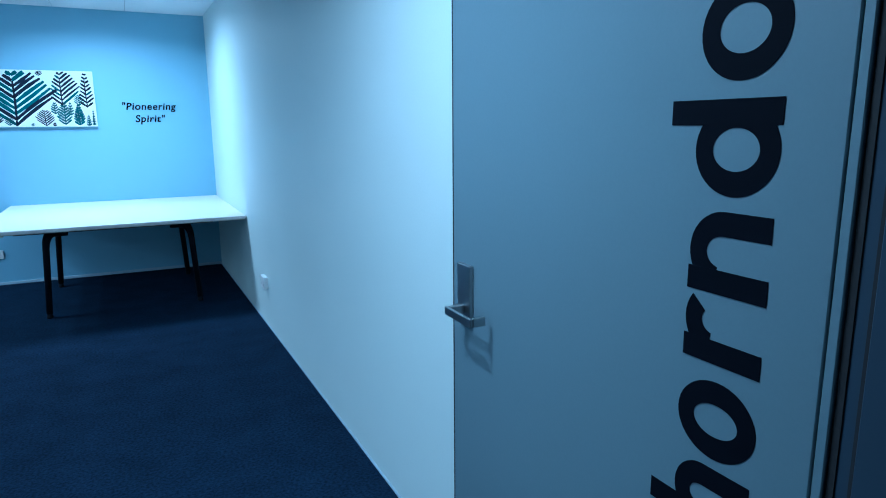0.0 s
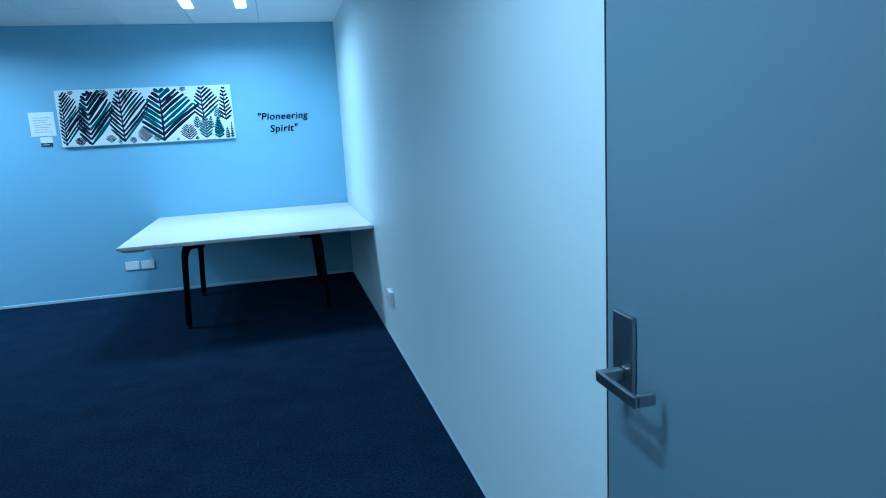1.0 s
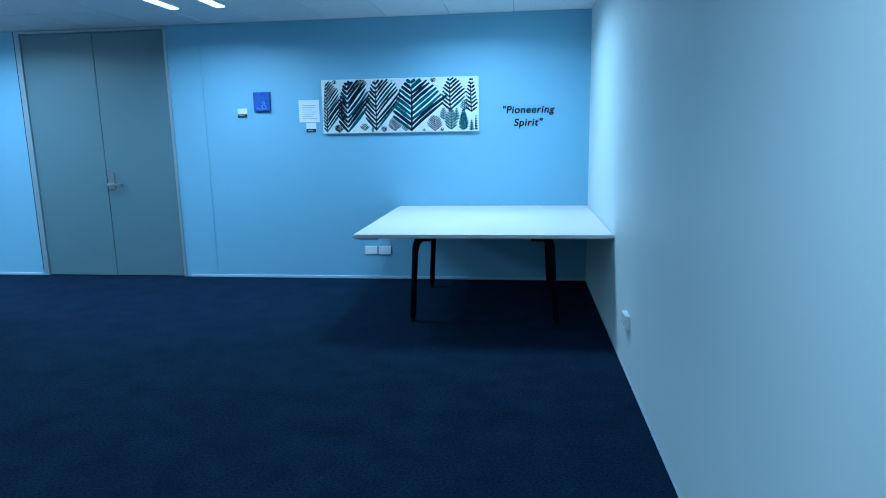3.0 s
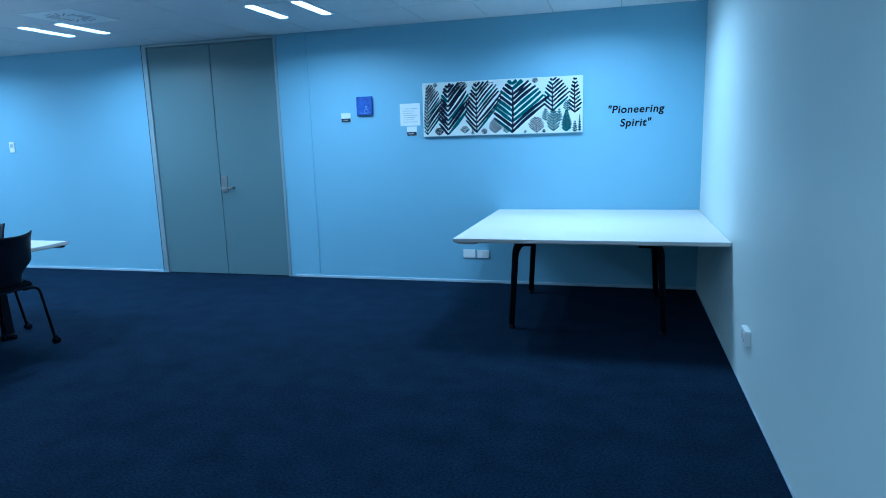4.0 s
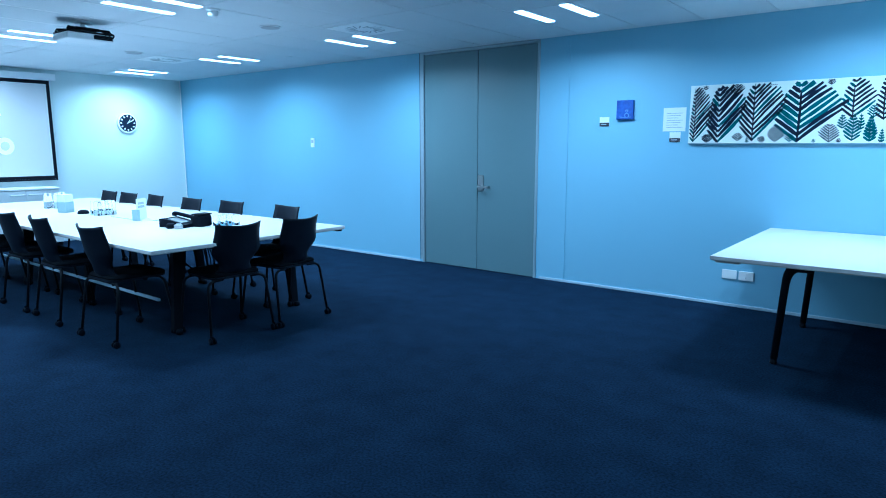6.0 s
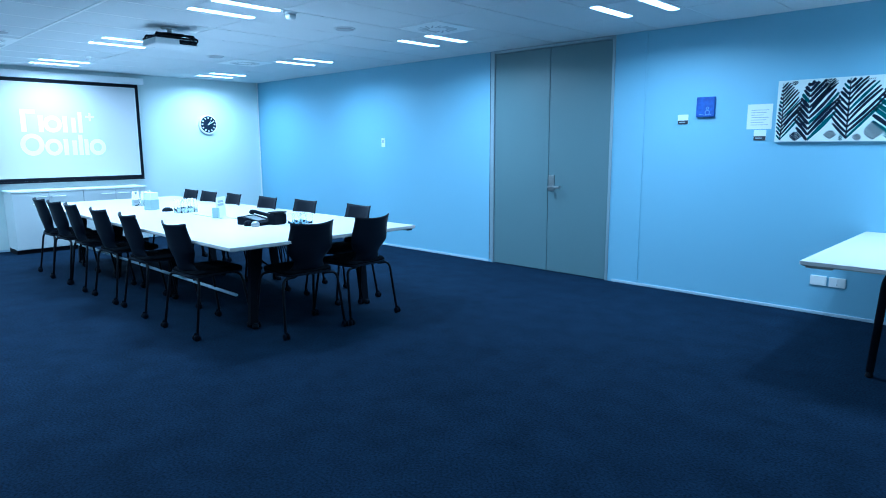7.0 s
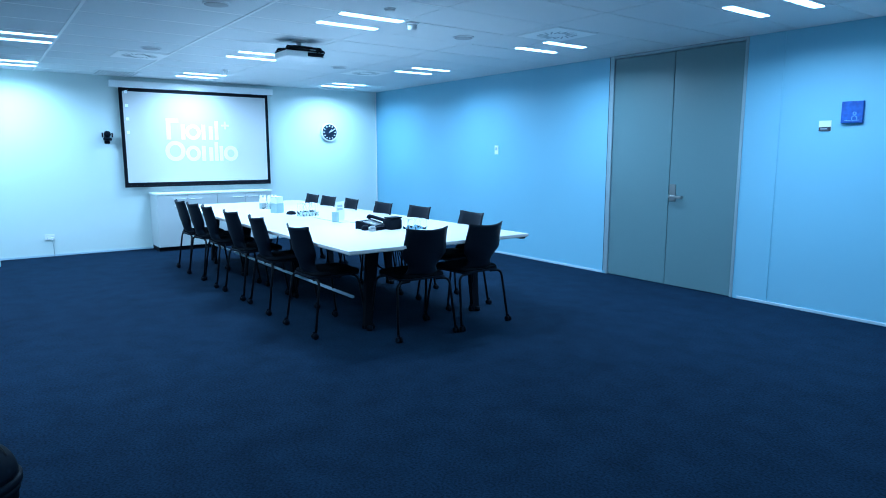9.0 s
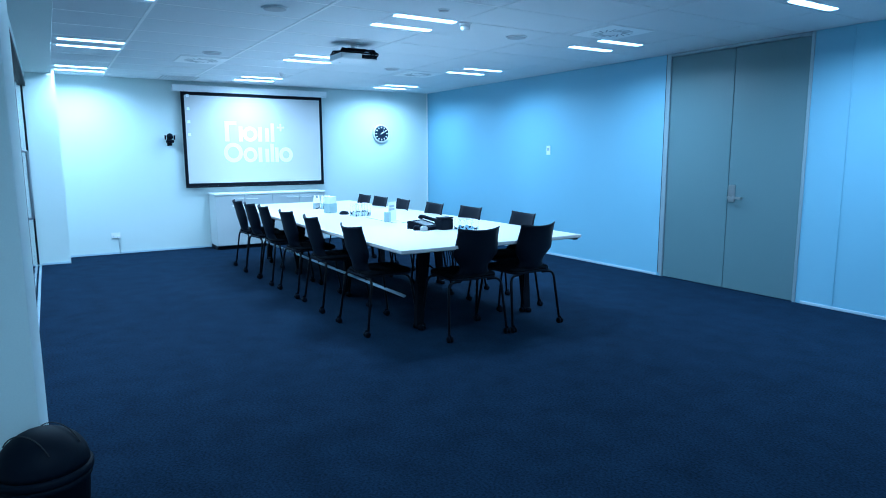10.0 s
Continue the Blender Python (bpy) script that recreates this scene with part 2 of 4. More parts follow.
structure("corridor_wall_f", box(FAR - 0.12, FAR, -7.58, -6.6, 0.0, CEIL + 0.1), M_BEHIND, "plain added wall closing the space past the glazed door", "wall")

# ceiling: one mesh of laid-in tiles on a grid
GRID_X0, GRID_DX = -0.70, 0.587
GRID_Y = [0.0, -0.775, -1.895, -3.015, -4.135, -5.255, -5.90]


def ceiling():
    verts, faces, mats = [], [], []

    def slab(x0, x1, y0, y1, z0, z1, mi):
        i = len(verts)
        verts.extend([(x0, y0, z0), (x1, y0, z0), (x1, y1, z0), (x0, y1, z0), (x0, y0, z1), (x1, y0, z1), (x1, y1, z1), (x0, y1, z1)])
        for f in ((3, 2, 1, 0), (4, 5, 6, 7), (0, 1, 5, 4), (1, 2, 6, 5), (2, 3, 7, 6), (3, 0, 4, 7)):
            faces.append([i + k for k in f])
            mats.append(mi)
    xs = [0.0] + [GRID_X0 - GRID_DX * k for k in range(0, 18)] + [FAR]
    gap = 0.004
    for a, b in zip(xs, xs[1:]):
        for c, d in zip(GRID_Y, GRID_Y[1:]):
            slab(b + gap, a - gap, d + gap, c - gap, CEIL + random.uniform(0, 0.0012), CEIL + 0.02, 0)
    slab(FAR, 0.0, -6.5, 0.0, CEIL + 0.008, CEIL + 0.012, 2)
    for y in GRID_Y[4:6]:
        slab(FAR, 0.0, y - 0.012, y + 0.012, CEIL - 0.004, CEIL + 0.004, 1)
    # bright grid lines put in as white bars only where the light catches them
    for x in xs[1:-1]:
        slab(x - 0.006, x + 0.006, -5.90, -3.015, CEIL - 0.0015, CEIL + 0.004, 1)
    slab(FAR - 0.1, 1.2, -9.2, 0.1, CEIL + 0.1, CEIL + 0.2, 0)
    slab(STEP, 0.0, ENTRY, -5.905, CEIL, CEIL + 0.02, 0)
    me = bpy.data.meshes.new("ceiling")
    me.from_pydata(verts, [], faces)
    for m in (M_TILE, M_BAR, M_SEAMBAR):
        me.materials.append(m)
    for p, mi in zip(me.polygons, mats):
        p.material_index = mi
    ob = new("ceiling", me)
    return tagged(ob, "white mineral tiles laid in a thin metal grid", "ceiling", kind="structure")


ceiling()


def skirting(x0, x1, y0, y1):
    structure("baseboard", box(x0, x1, y0, y1, 0.0, 0.028, 0.003), M_SKIRT, "low pale metal skirting along the wall foot", "skirting")


skirting(BD1 + 0.05, -0.001, -0.010, -0.0005)
skirting(FAR + 0.001, BD0 - 0.05, -0.010, -0.0005)
structure("baseboard", box(-0.006, -0.0005, -5.415, -0.011, 0.0, 0.012, 0.002), M_SKIRT, "thin pale strip along the wall foot", "skirting")
skirting(FAR + 0.0005, FAR + 0.010, -5.836, -0.011)
skirting(-10.4995, -10.490, -6.16, -5.840)
structure("trim", box(-3.768, -3.748, -0.007, -0.0005, 0.036, CEIL - 0.002), M_BLUE, "thin painted cover strip on the wall panel joint", "trim")
structure("trim", box(FAR + 0.0005, FAR + 0.022, -0.022, -0.011, 0.036, CEIL - 0.002), M_BAR, "thin pale corner strip", "trim")


# ---- double doors on the blue wall ----
def lever_set(parent, x, y, z, face, toward):
    """Back plate, neck and lever; face is the way out of the door, toward the way the lever runs."""
    f, t = Vector(face), Vector(toward)
    base = Vector((x, y, z))

    def slab(a, b, up0, up1, out0, out1, bevel):
        p, q = base + t * a + f * out0, base + t * b + f * out1
        return box(min(p.x, q.x), max(p.x, q.x), min(p.y, q.y), max(p.y, q.y), z + up0, z + up1, bevel, 2)
    h = part("door_handle", slab(-0.037, 0.037, -0.045, 0.130, 0.0005, 0.013, 0.003), M_STEEL, parent, "satin steel lever on a long plate")
    part("neck", slab(-0.011, 0.011, -0.012, 0.012, 0.0135, 0.058, 0.003), M_STEEL, h)
    part("lever", slab(-0.011, 0.138, -0.0125, 0.0125, 0.0585, 0.0680, 0.003), M_STEEL, h)
    part("lever_return", slab(0.127, 0.138, -0.0125, 0.0125, 0.020, 0.0580, 0.003), M_STEEL, h)
    return h


def double_door():
    d = thing("double_door", "closed pair of tall flat grey doors set in the blue wall", "door", ((BD0 + BD1) / 2, 0, 0))
    cx = (BD0 + BD1) / 2
    w = (BD1 - BD0)
    mid = -4.878 - cx
    a, b = BD0 - cx + 0.032, BD1 - cx - 0.032
    part("leaf", box(a, mid - 0.003, 0.004, 0.046, 0.006, CEIL - 0.034, 0.003), M_DOOR, d)
    part("leaf", box(mid + 0.003, b, 0.004, 0.046, 0.006, CEIL - 0.034, 0.003), M_DOOR, d)
    part("frame_jamb", box(-w / 2, a - 0.003, -0.012, 0.10, 0, CEIL - 0.002, 0.003), M_FRAME, d, "aluminium jamb")
    part("frame_jamb", box(b + 0.003, w / 2, -0.012, 0.10, 0, CEIL - 0.002, 0.003), M_FRAME, d, "aluminium jamb")
    part("frame_head", box(a - 0.003, b + 0.003, -0.012, 0.10, CEIL - 0.030, CEIL - 0.002, 0.003), M_FRAME, d, "aluminium head")
    part("shadow_line", box(-w / 2 - 0.030, -w / 2 - 0.0005, -0.008, -0.0005, 0.036, CEIL - 0.002), M_FRAME, d, "aluminium edge trim")
    part("shadow_line", box(-w / 2 - 0.040, -w / 2 - 0.0305, -0.006, -0.0005, 0.036, CEIL - 0.002), M_DARKGAP, d, "dark joint")
    lever_set(d, mid + 0.050, 0.004, 0.965, (0, -1, 0), (1, 0, 0))
    return d


double_door()


# ---- entrance door, standing open along the white wall ----
def add_strip(bm, outer, inner, lo, hi, closed=False):
    """A flat band between two runs of (y, z) points, from x = lo to x = hi."""
    n = len(outer)
    v = [[bm.verts.new((x, p[0], p[1])) for p in run] for run in (outer, inner) for x in (lo, hi)]
    for i in range(n if closed else n - 1):
        j = (i + 1) % n
        for p, q in ((v[0], v[2]), (v[1], v[3]), (v[0], v[1]), (v[2], v[3])):
            bm.faces.new((p[i], p[j], q[j], q[i]))
    if not closed:
        for i in (0, n - 1):
            bm.faces.new((v[0][i], v[1][i], v[3][i], v[2][i]))


def glyph(ch, z0, z1, y0, y1, mean):
    """A bold upright letter that reads up the door: z along the line, y towards its top."""
    bm = bmesh.new()
    w = 0.040

    def oval(k, za, zb, ya, yb):
        zc, yc, rz, ry = (za + zb) / 2, (ya + yb) / 2, (zb - za) / 2, (yb - ya) / 2
        ring = [2 * math.pi * i / 40 for i in range(40)]
        add_strip(bm, [(yc + ry * math.sin(t), zc + rz * math.cos(t)) for t in ring], [(yc + (ry - 0.034) * math.sin(t), zc + (rz - w) * math.cos(t)) for t in ring], -0.0005, -0.0011 - 0.0002 * k, True)

    def arch(k, za, zb, ya, yb, first, last):
        zc, rz, ry = (za + zb) / 2, (zb - za) / 2, (zb - za) / 2 * 0.98
        turn = [radians(first + (last - first) * i / 20) for i in range(21)]
        outer = [(yb - ry + ry * math.sin(t), zc + rz * math.cos(t)) for t in turn]
        inner = [(yb - ry + (ry - 0.034) * math.sin(t), zc + (rz - w) * math.cos(t)) for t in turn]
        if first == 0:
            outer, inner = [(ya, zb)] + outer, [(ya, zb - w)] + inner
        add_strip(bm, outer, inner, -0.0005, -0.0011 - 0.0002 * k)

    def stem(k, za, zb, ya, yb):
        add_strip(bm, [(ya, za), (yb, za)], [(ya, zb), (yb, zb)], -0.0005, -0.0011 - 0.0002 * k)
    if ch == "o":
        oval(0, z0, z1, y0, y1)
    elif ch == "d":
        oval(0, z0, z1 - 0.004, y0, mean + 0.002)
        stem(1, z1 - w, z1, y0, y1)
    elif ch in "nh":
        arch(0, z0 + 0.004, z1, y0, mean, 0, 165)
        stem(1, z0, z0 + w, y0, y1)
    elif ch == "r":
        arch(0, z0 + 0.010, z0 + 0.135, y0, mean, 52, 165)
        stem(1, z0, z0 + w, y0, y1)
    else:
        stem(0, z0, z1, y1 - 0.036, y1)
        stem(1, (z0 + z1 - w) / 2, (z0 + z1 + w) / 2, y0, y1 - 0.036)
    return bm


def entrance_door():
    d = thing("entrance_door", "pale grey door standing open with large black lettering", "door", (-0.002, -6.474, 0))
    part("leaf", box(0.0, 0.040, 0.0, 1.111, 0.008, CEIL - 0.04, 0.002), M_ENTRYDOOR, d)
    # black strip fills the gap to the wall, its shade put into the colour
    part("edge_band", box(0.0005, 0.039, 1.1115, 1.1175, 0.008, CEIL - 0.04), M_DARKGAP, d, "black strip filling the shaded gap beside the door edge")
    lever_set(d, -0.0005, 1.029, 0.915, (-1, 0, 0), (0, -1, 0))
    word = new("lettering", None)
    word.parent = d
    word["label"] = "large black vinyl lettering reading upwards"
    base, mean, tall = 0.093, 0.243, 0.299
    for ch, z0, z1, y0, y1 in (("T", 0.589, 0.717, base, tall), ("h", 0.733, 0.854, base, tall), ("o", 0.871, 1.008, base - 0.003, mean + 0.003), ("r", 1.037, 1.135, base, mean + 0.001), ("n", 1.156, 1.292, base, mean + 0.001), ("d", 1.316, 1.467, base - 0.001, tall), ("o", 1.493, 1.645, base - 0.003, mean + 0.004), ("n", 1.666, 1.801, base, mean)):
        part("letter", glyph(ch, z0, z1, y0, y1, mean), M_VINYL, word)
    for z in (0.25, 1.25, 2.2):
        bm = bmesh.new()
        add_lathe(bm, [(0.006, z - 0.05), (0.006, z + 0.05)], 10, (0.030, -0.0115))
        part("hinge", bm, M_STEEL, d)
    return d


entrance_door()
fr = thing("door_frame", "frame of the open entrance door, mostly near black on the hinge side, grey elsewhere", "door frame", (0, ENTRY, 0), kind="structure")
# hinge jamb and stop are coloured much darker than the other jamb and head
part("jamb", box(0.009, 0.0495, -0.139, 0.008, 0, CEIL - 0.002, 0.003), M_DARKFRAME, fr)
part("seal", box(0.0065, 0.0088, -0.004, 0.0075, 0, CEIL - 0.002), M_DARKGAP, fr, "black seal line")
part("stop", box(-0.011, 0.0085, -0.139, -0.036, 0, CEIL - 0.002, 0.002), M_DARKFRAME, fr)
part("seal", box(0.004, 0.0085, -0.0355, -0.024, 0, CEIL - 0.002), M_DARKGAP, fr, "black seal line")
part("hinge_strip", box(0.0, 0.042, 0.0085, 0.0245, 0, CEIL - 0.04, 0.002), M_ENTRYDOOR, fr)
part("jamb", box(-1.075, -1.02, -0.15, 0.012, 0, CEIL - 0.002, 0.003), M_DOOR, fr)
part("head", box(-1.0195, -0.0115, -0.139, -0.01, CEIL - 0.035, CEIL - 0.002, 0.003), M_DOOR, fr)


# ---- glazed sliding door in the side wall ----
def glazed_door():
    d = thing("glazed_sliding_door", "framed glass sliding door with a long pull bar", "door", (-8.9, -6.215, 0))
    x0, x1 = -10.498 + 8.9, -4.402 + 8.9
    part("track", box(x0, x1, -0.03, 0.0, 0.0005, 0.018, 0.003), M_FRAME, d, "aluminium floor track")
    part("track", box(x0, x1, 0.020, 0.045, 0.0005, 0.018, 0.003), M_FRAME, d, "aluminium floor track")
    part("head_rail", box(x0, x1, -0.03, 0.055, 2.285, 2.335, 0.003), M_BLACK, d, "black head rail")
    stiles = (x0, 1.15, 2.80, x1 - 0.03)
    for a in stiles:
        part("stile", box(a, a + 0.03, -0.018, 0.022, 0.019, 2.284, 0.003), M_BLACK, d, "black stile")
    for a, b in zip(stiles, stiles[1:]):
        p = part("pane", box(a + 0.031, b - 0.001, 0.002, 0.010, 0.019, 2.284), M_PANE, d)
        p.visible_shadow = False
    bm = bmesh.new()
    hx = -7.80 + 8.9
    add_tube(bm, bend([(hx, 0.012, 0.84), (hx, 0.06, 0.84), (hx, 0.06, 1.46), (hx, 0.012, 1.46)], 0.02), 0.014)
    part("pull_handle", bm, M_STEEL, d, "long satin steel pull bar", True)
    return d


glazed_door()


# ---- ceiling lamps ----
def lamp():
    d = thing("ceiling_light", "white recessed ceiling light with two lit slots", "ceiling light", (0, 0, CEIL))
    part("frame", box(-0.27, 0.27, -0.285, 0.285, -0.003, -0.0005, 0.001), M_TILE, d)
    for x in (-0.205, 0.205):
        outline = []
        for sx, sy, a0 in ((1, 1, 0), (-1, 1, 90), (-1, -1, 180), (1, -1, 270)):
            for k in range(4):
                a = radians(a0 + 30 * k)
                outline.append((x + sx * 0.022 + 0.018 * math.cos(a), sy * 0.265 + 0.018 * math.sin(a)))
        bm = add_prism(bmesh.new(), outline, -0.008, -0.0032)
        part("diffuser", bm, M_DIFFUSER, d, "lit white diffuser")
        la = bpy.data.lights.new("slot_light", "AREA")
        la.shape, la.size, la.size_y = "RECTANGLE", 0.075, 0.55
        la.energy, la.color, la.spread = LAMP_WATTS, LAMP_COLOR, LAMP_SPREAD
        lo = new("slot_light", la)
        lo.location = (x, 0, -0.012)
        lo.parent = d
    return d


first_lamp = None
for lx in LAMP_X:
    for ly in LAMP_Y:
        if lx > -4 and ly < -2 and not (lx > -2 and ly < -5):
            continue
        # one lamp by the side wall sits a little further down the room
        at_x = lx - 0.15 if ly < -5 and -9 < lx < -7 else lx
        if first_lamp is None:
            first_lamp = tagged(lamp(), group="ceiling lights")
            first_lamp.location = (at_x, ly, CEIL)
        else:
            copy_thing(first_lamp, pose(at_x, ly, CEIL))


# ---- other ceiling fixtures ----
def vent(x, y, turn=0):
    d = thing("ceiling_vent", "white square swirl air diffuser flush in the ceiling", "air vent", (x, y, CEIL), turn, "swirl vents")
    part("plate", box(-0.265, 0.265, -0.265, 0.265, -0.006, -0.0005, 0.002), M_BAR, d)
    for k in range(16):
        a = 2 * math.pi * k / 16
        bm = box(0.080, 0.19, -0.006, 0.006, -0.0085, -0.0065)
        bmesh.ops.rotate(bm, verts=bm.verts, cent=(0.13, 0, 0), matrix=Matrix.Rotation(radians(28), 3, "Z"))
        bmesh.ops.rotate(bm, verts=bm.verts, cent=(0, 0, 0), matrix=Matrix.Rotation(a, 3, "Z"))
        part("slot", bm, M_SEAMBAR, d, "dark swirl slot")
    return d


def speaker(x, y, r=0.10):
    d = thing("ceiling_speaker", "round pale grille flush in the ceiling", "ceiling speaker", (x, y, CEIL), 0, "round ceiling grilles")
    bm = add_lathe(bmesh.new(), [(r, -0.0005), (r, -0.007), (r * 0.93, -0.010)], 28)
    part("rim", bm, M_TILE, d)
    bm = add_lathe(bmesh.new(), [(r * 0.86, -0.0105), (r * 0.84, -0.013), (r * 0.4, -0.014)], 28)
    part("grille", bm, M_SEAMBAR, d, "grey perforated grille", True)
    return d


def projector(x, y):
    d = thing("projector", "white ceiling projector on a short pole", "projector", (x, y, 0), 0)
    bm = add_lathe(bmesh.new(), [(0.07, CEIL - 0.0005), (0.07, CEIL - 0.012), (0.05, CEIL - 0.02)], 20)
    part("ceiling_plate", bm, M_BAR, d)
    bm = add_lathe(bmesh.new(), [(0.022, CEIL - 0.0205), (0.022, CEIL - 0.058)], 14)
    part("pole", bm, M_BAR, d)
    part("bracket", box(-0.10, 0.10, -0.10, 0.10, CEIL - 0.080, CEIL - 0.0585, 0.006), M_BLACK, d, "black bracket plate")
    for sx in (-1, 1):
        for sy in (-1, 1):
            bm = add_tube(bmesh.new(), [(sx * 0.06, sy * 0.06, CEIL - 0.070), (sx * 0.12, sy * 0.17, CEIL - 0.075), (sx * 0.12, sy * 0.18, CEIL - 0.098)], 0.011)
            part("arm", bm, M_BLACK, d)
    part("top_shell", box(-0.148, 0.148, -0.195, 0.195, CEIL - 0.112, CEIL - 0.0985, 0.006, 2), M_BLACK, d, "dark top cover")
    part("case", box(-0.15, 0.15, -0.20, 0.20, CEIL - 0.172, CEIL - 0.1125, 0.016, 3), M_PROJ, d, "white plastic case")
    part("port_panel", box(0.1505, 0.154, 0.02, 0.18, CEIL - 0.160, CEIL - 0.122), M_BLACK, d, "dark socket panel")
    bm = add_lathe(bmesh.new(), [(0.026, -0.155), (0.026, -0.170), (0.020, -0.175)], 18)
    bmesh.ops.rotate(bm, verts=bm.verts, cent=(0, 0, 0), matrix=Matrix.Rotation(radians(90), 3, "Y"))
    bmesh.ops.translate(bm, verts=bm.verts, vec=(0, -0.08, CEIL - 0.142))
    part("lens", bm, M_BLACK, d, "dark glass lens")
    for k in range(3):
        bm = add_tube(bmesh.new(), bend([(0.154, 0.05 + 0.045 * k, CEIL - 0.145), (0.195, 0.07 + 0.045 * k, CEIL - 0.15), (0.20, 0.12 + 0.03 * k, CEIL - 0.11), (0.08, 0.09, CEIL - 0.07)], 0.03), 0.006, 6)
        part("cable", bm, M_BLACK, d, "black cable", True)
    return d


def detector(x, y, r=0.05, drop=0.045, name="smoke_detector", label="small round white smoke detector on the ceiling"):
    d = thing(name, label, "detector", (x, y, CEIL), 0)
    part("base", add_lathe(bmesh.new(), [(r, -0.0005), (r, -0.012), (r * 0.9, -0.016)], 20), M_BAR, d)
    part("head", add_lathe(bmesh.new(), [(r * 0.8, -0.0165), (r * 0.75, -drop * 0.8), (r * 0.4, -drop)], 20), M_SOCKET, d, "", True)
    return d


vent(-5.10, -1.53)
vent(-8.64, -1.56)
vent(-8.75, -4.39)
speaker(-5.71, -2.15)
speaker(-5.69, -4.46)
speaker(-8.12, -4.40)
speaker(-8.33, -2.12)
speaker(-5.09, -3.34, 0.045)
projector(-6.83, -3.32)
detector(-5.44, -2.91, 0.055, 0.06)
detector(-9.42, -3.22, 0.035, 0.05, "ceiling_sensor", "small white ceiling sensor")
g = thing("return_air_grille", "grey slatted return air grille flush in the ceiling", "air grille", (-10.66, -4.315, CEIL))
part("frame", box(-0.26, 0.26, -0.28, 0.28, -0.006, -0.0005, 0.002), M_TILE, g)
for k in range(11):
    part("slat", box(-0.235, 0.235, -0.25 + k * 0.0455, -0.225 + k * 0.0455, -0.010, -0.0065), M_SEAMBAR, g)


# ---- writing, pictures and plates on the blue wall ----
def wall_words():
    d = thing("wall_lettering", "dark slanted vinyl words on the blue wall", "lettering", (-0.562, -0.0005, 1.652))
    for text, width, x0, z0 in (('"Pioneering', 0.478, -0.237, -0.048), ('Spirit"', 0.268, -0.134, -0.166)):
        me = letters(text, shear=0.14, bold=0.020, depth=0.004, spacing=1.10)
        a, b = span(me, 0)
        s = width / (b - a)
        me.transform(Matrix(((s, 0, 0, x0 - a * s), (0, 0, -0.3, -0.0016), (0, s, 0, z0), (0, 0, 0, 1))))
        me.materials.clear()
        me.materials.append(M_VINYL)
        ob = new("word", me)
        ob.parent = d
    return d


wall_words()


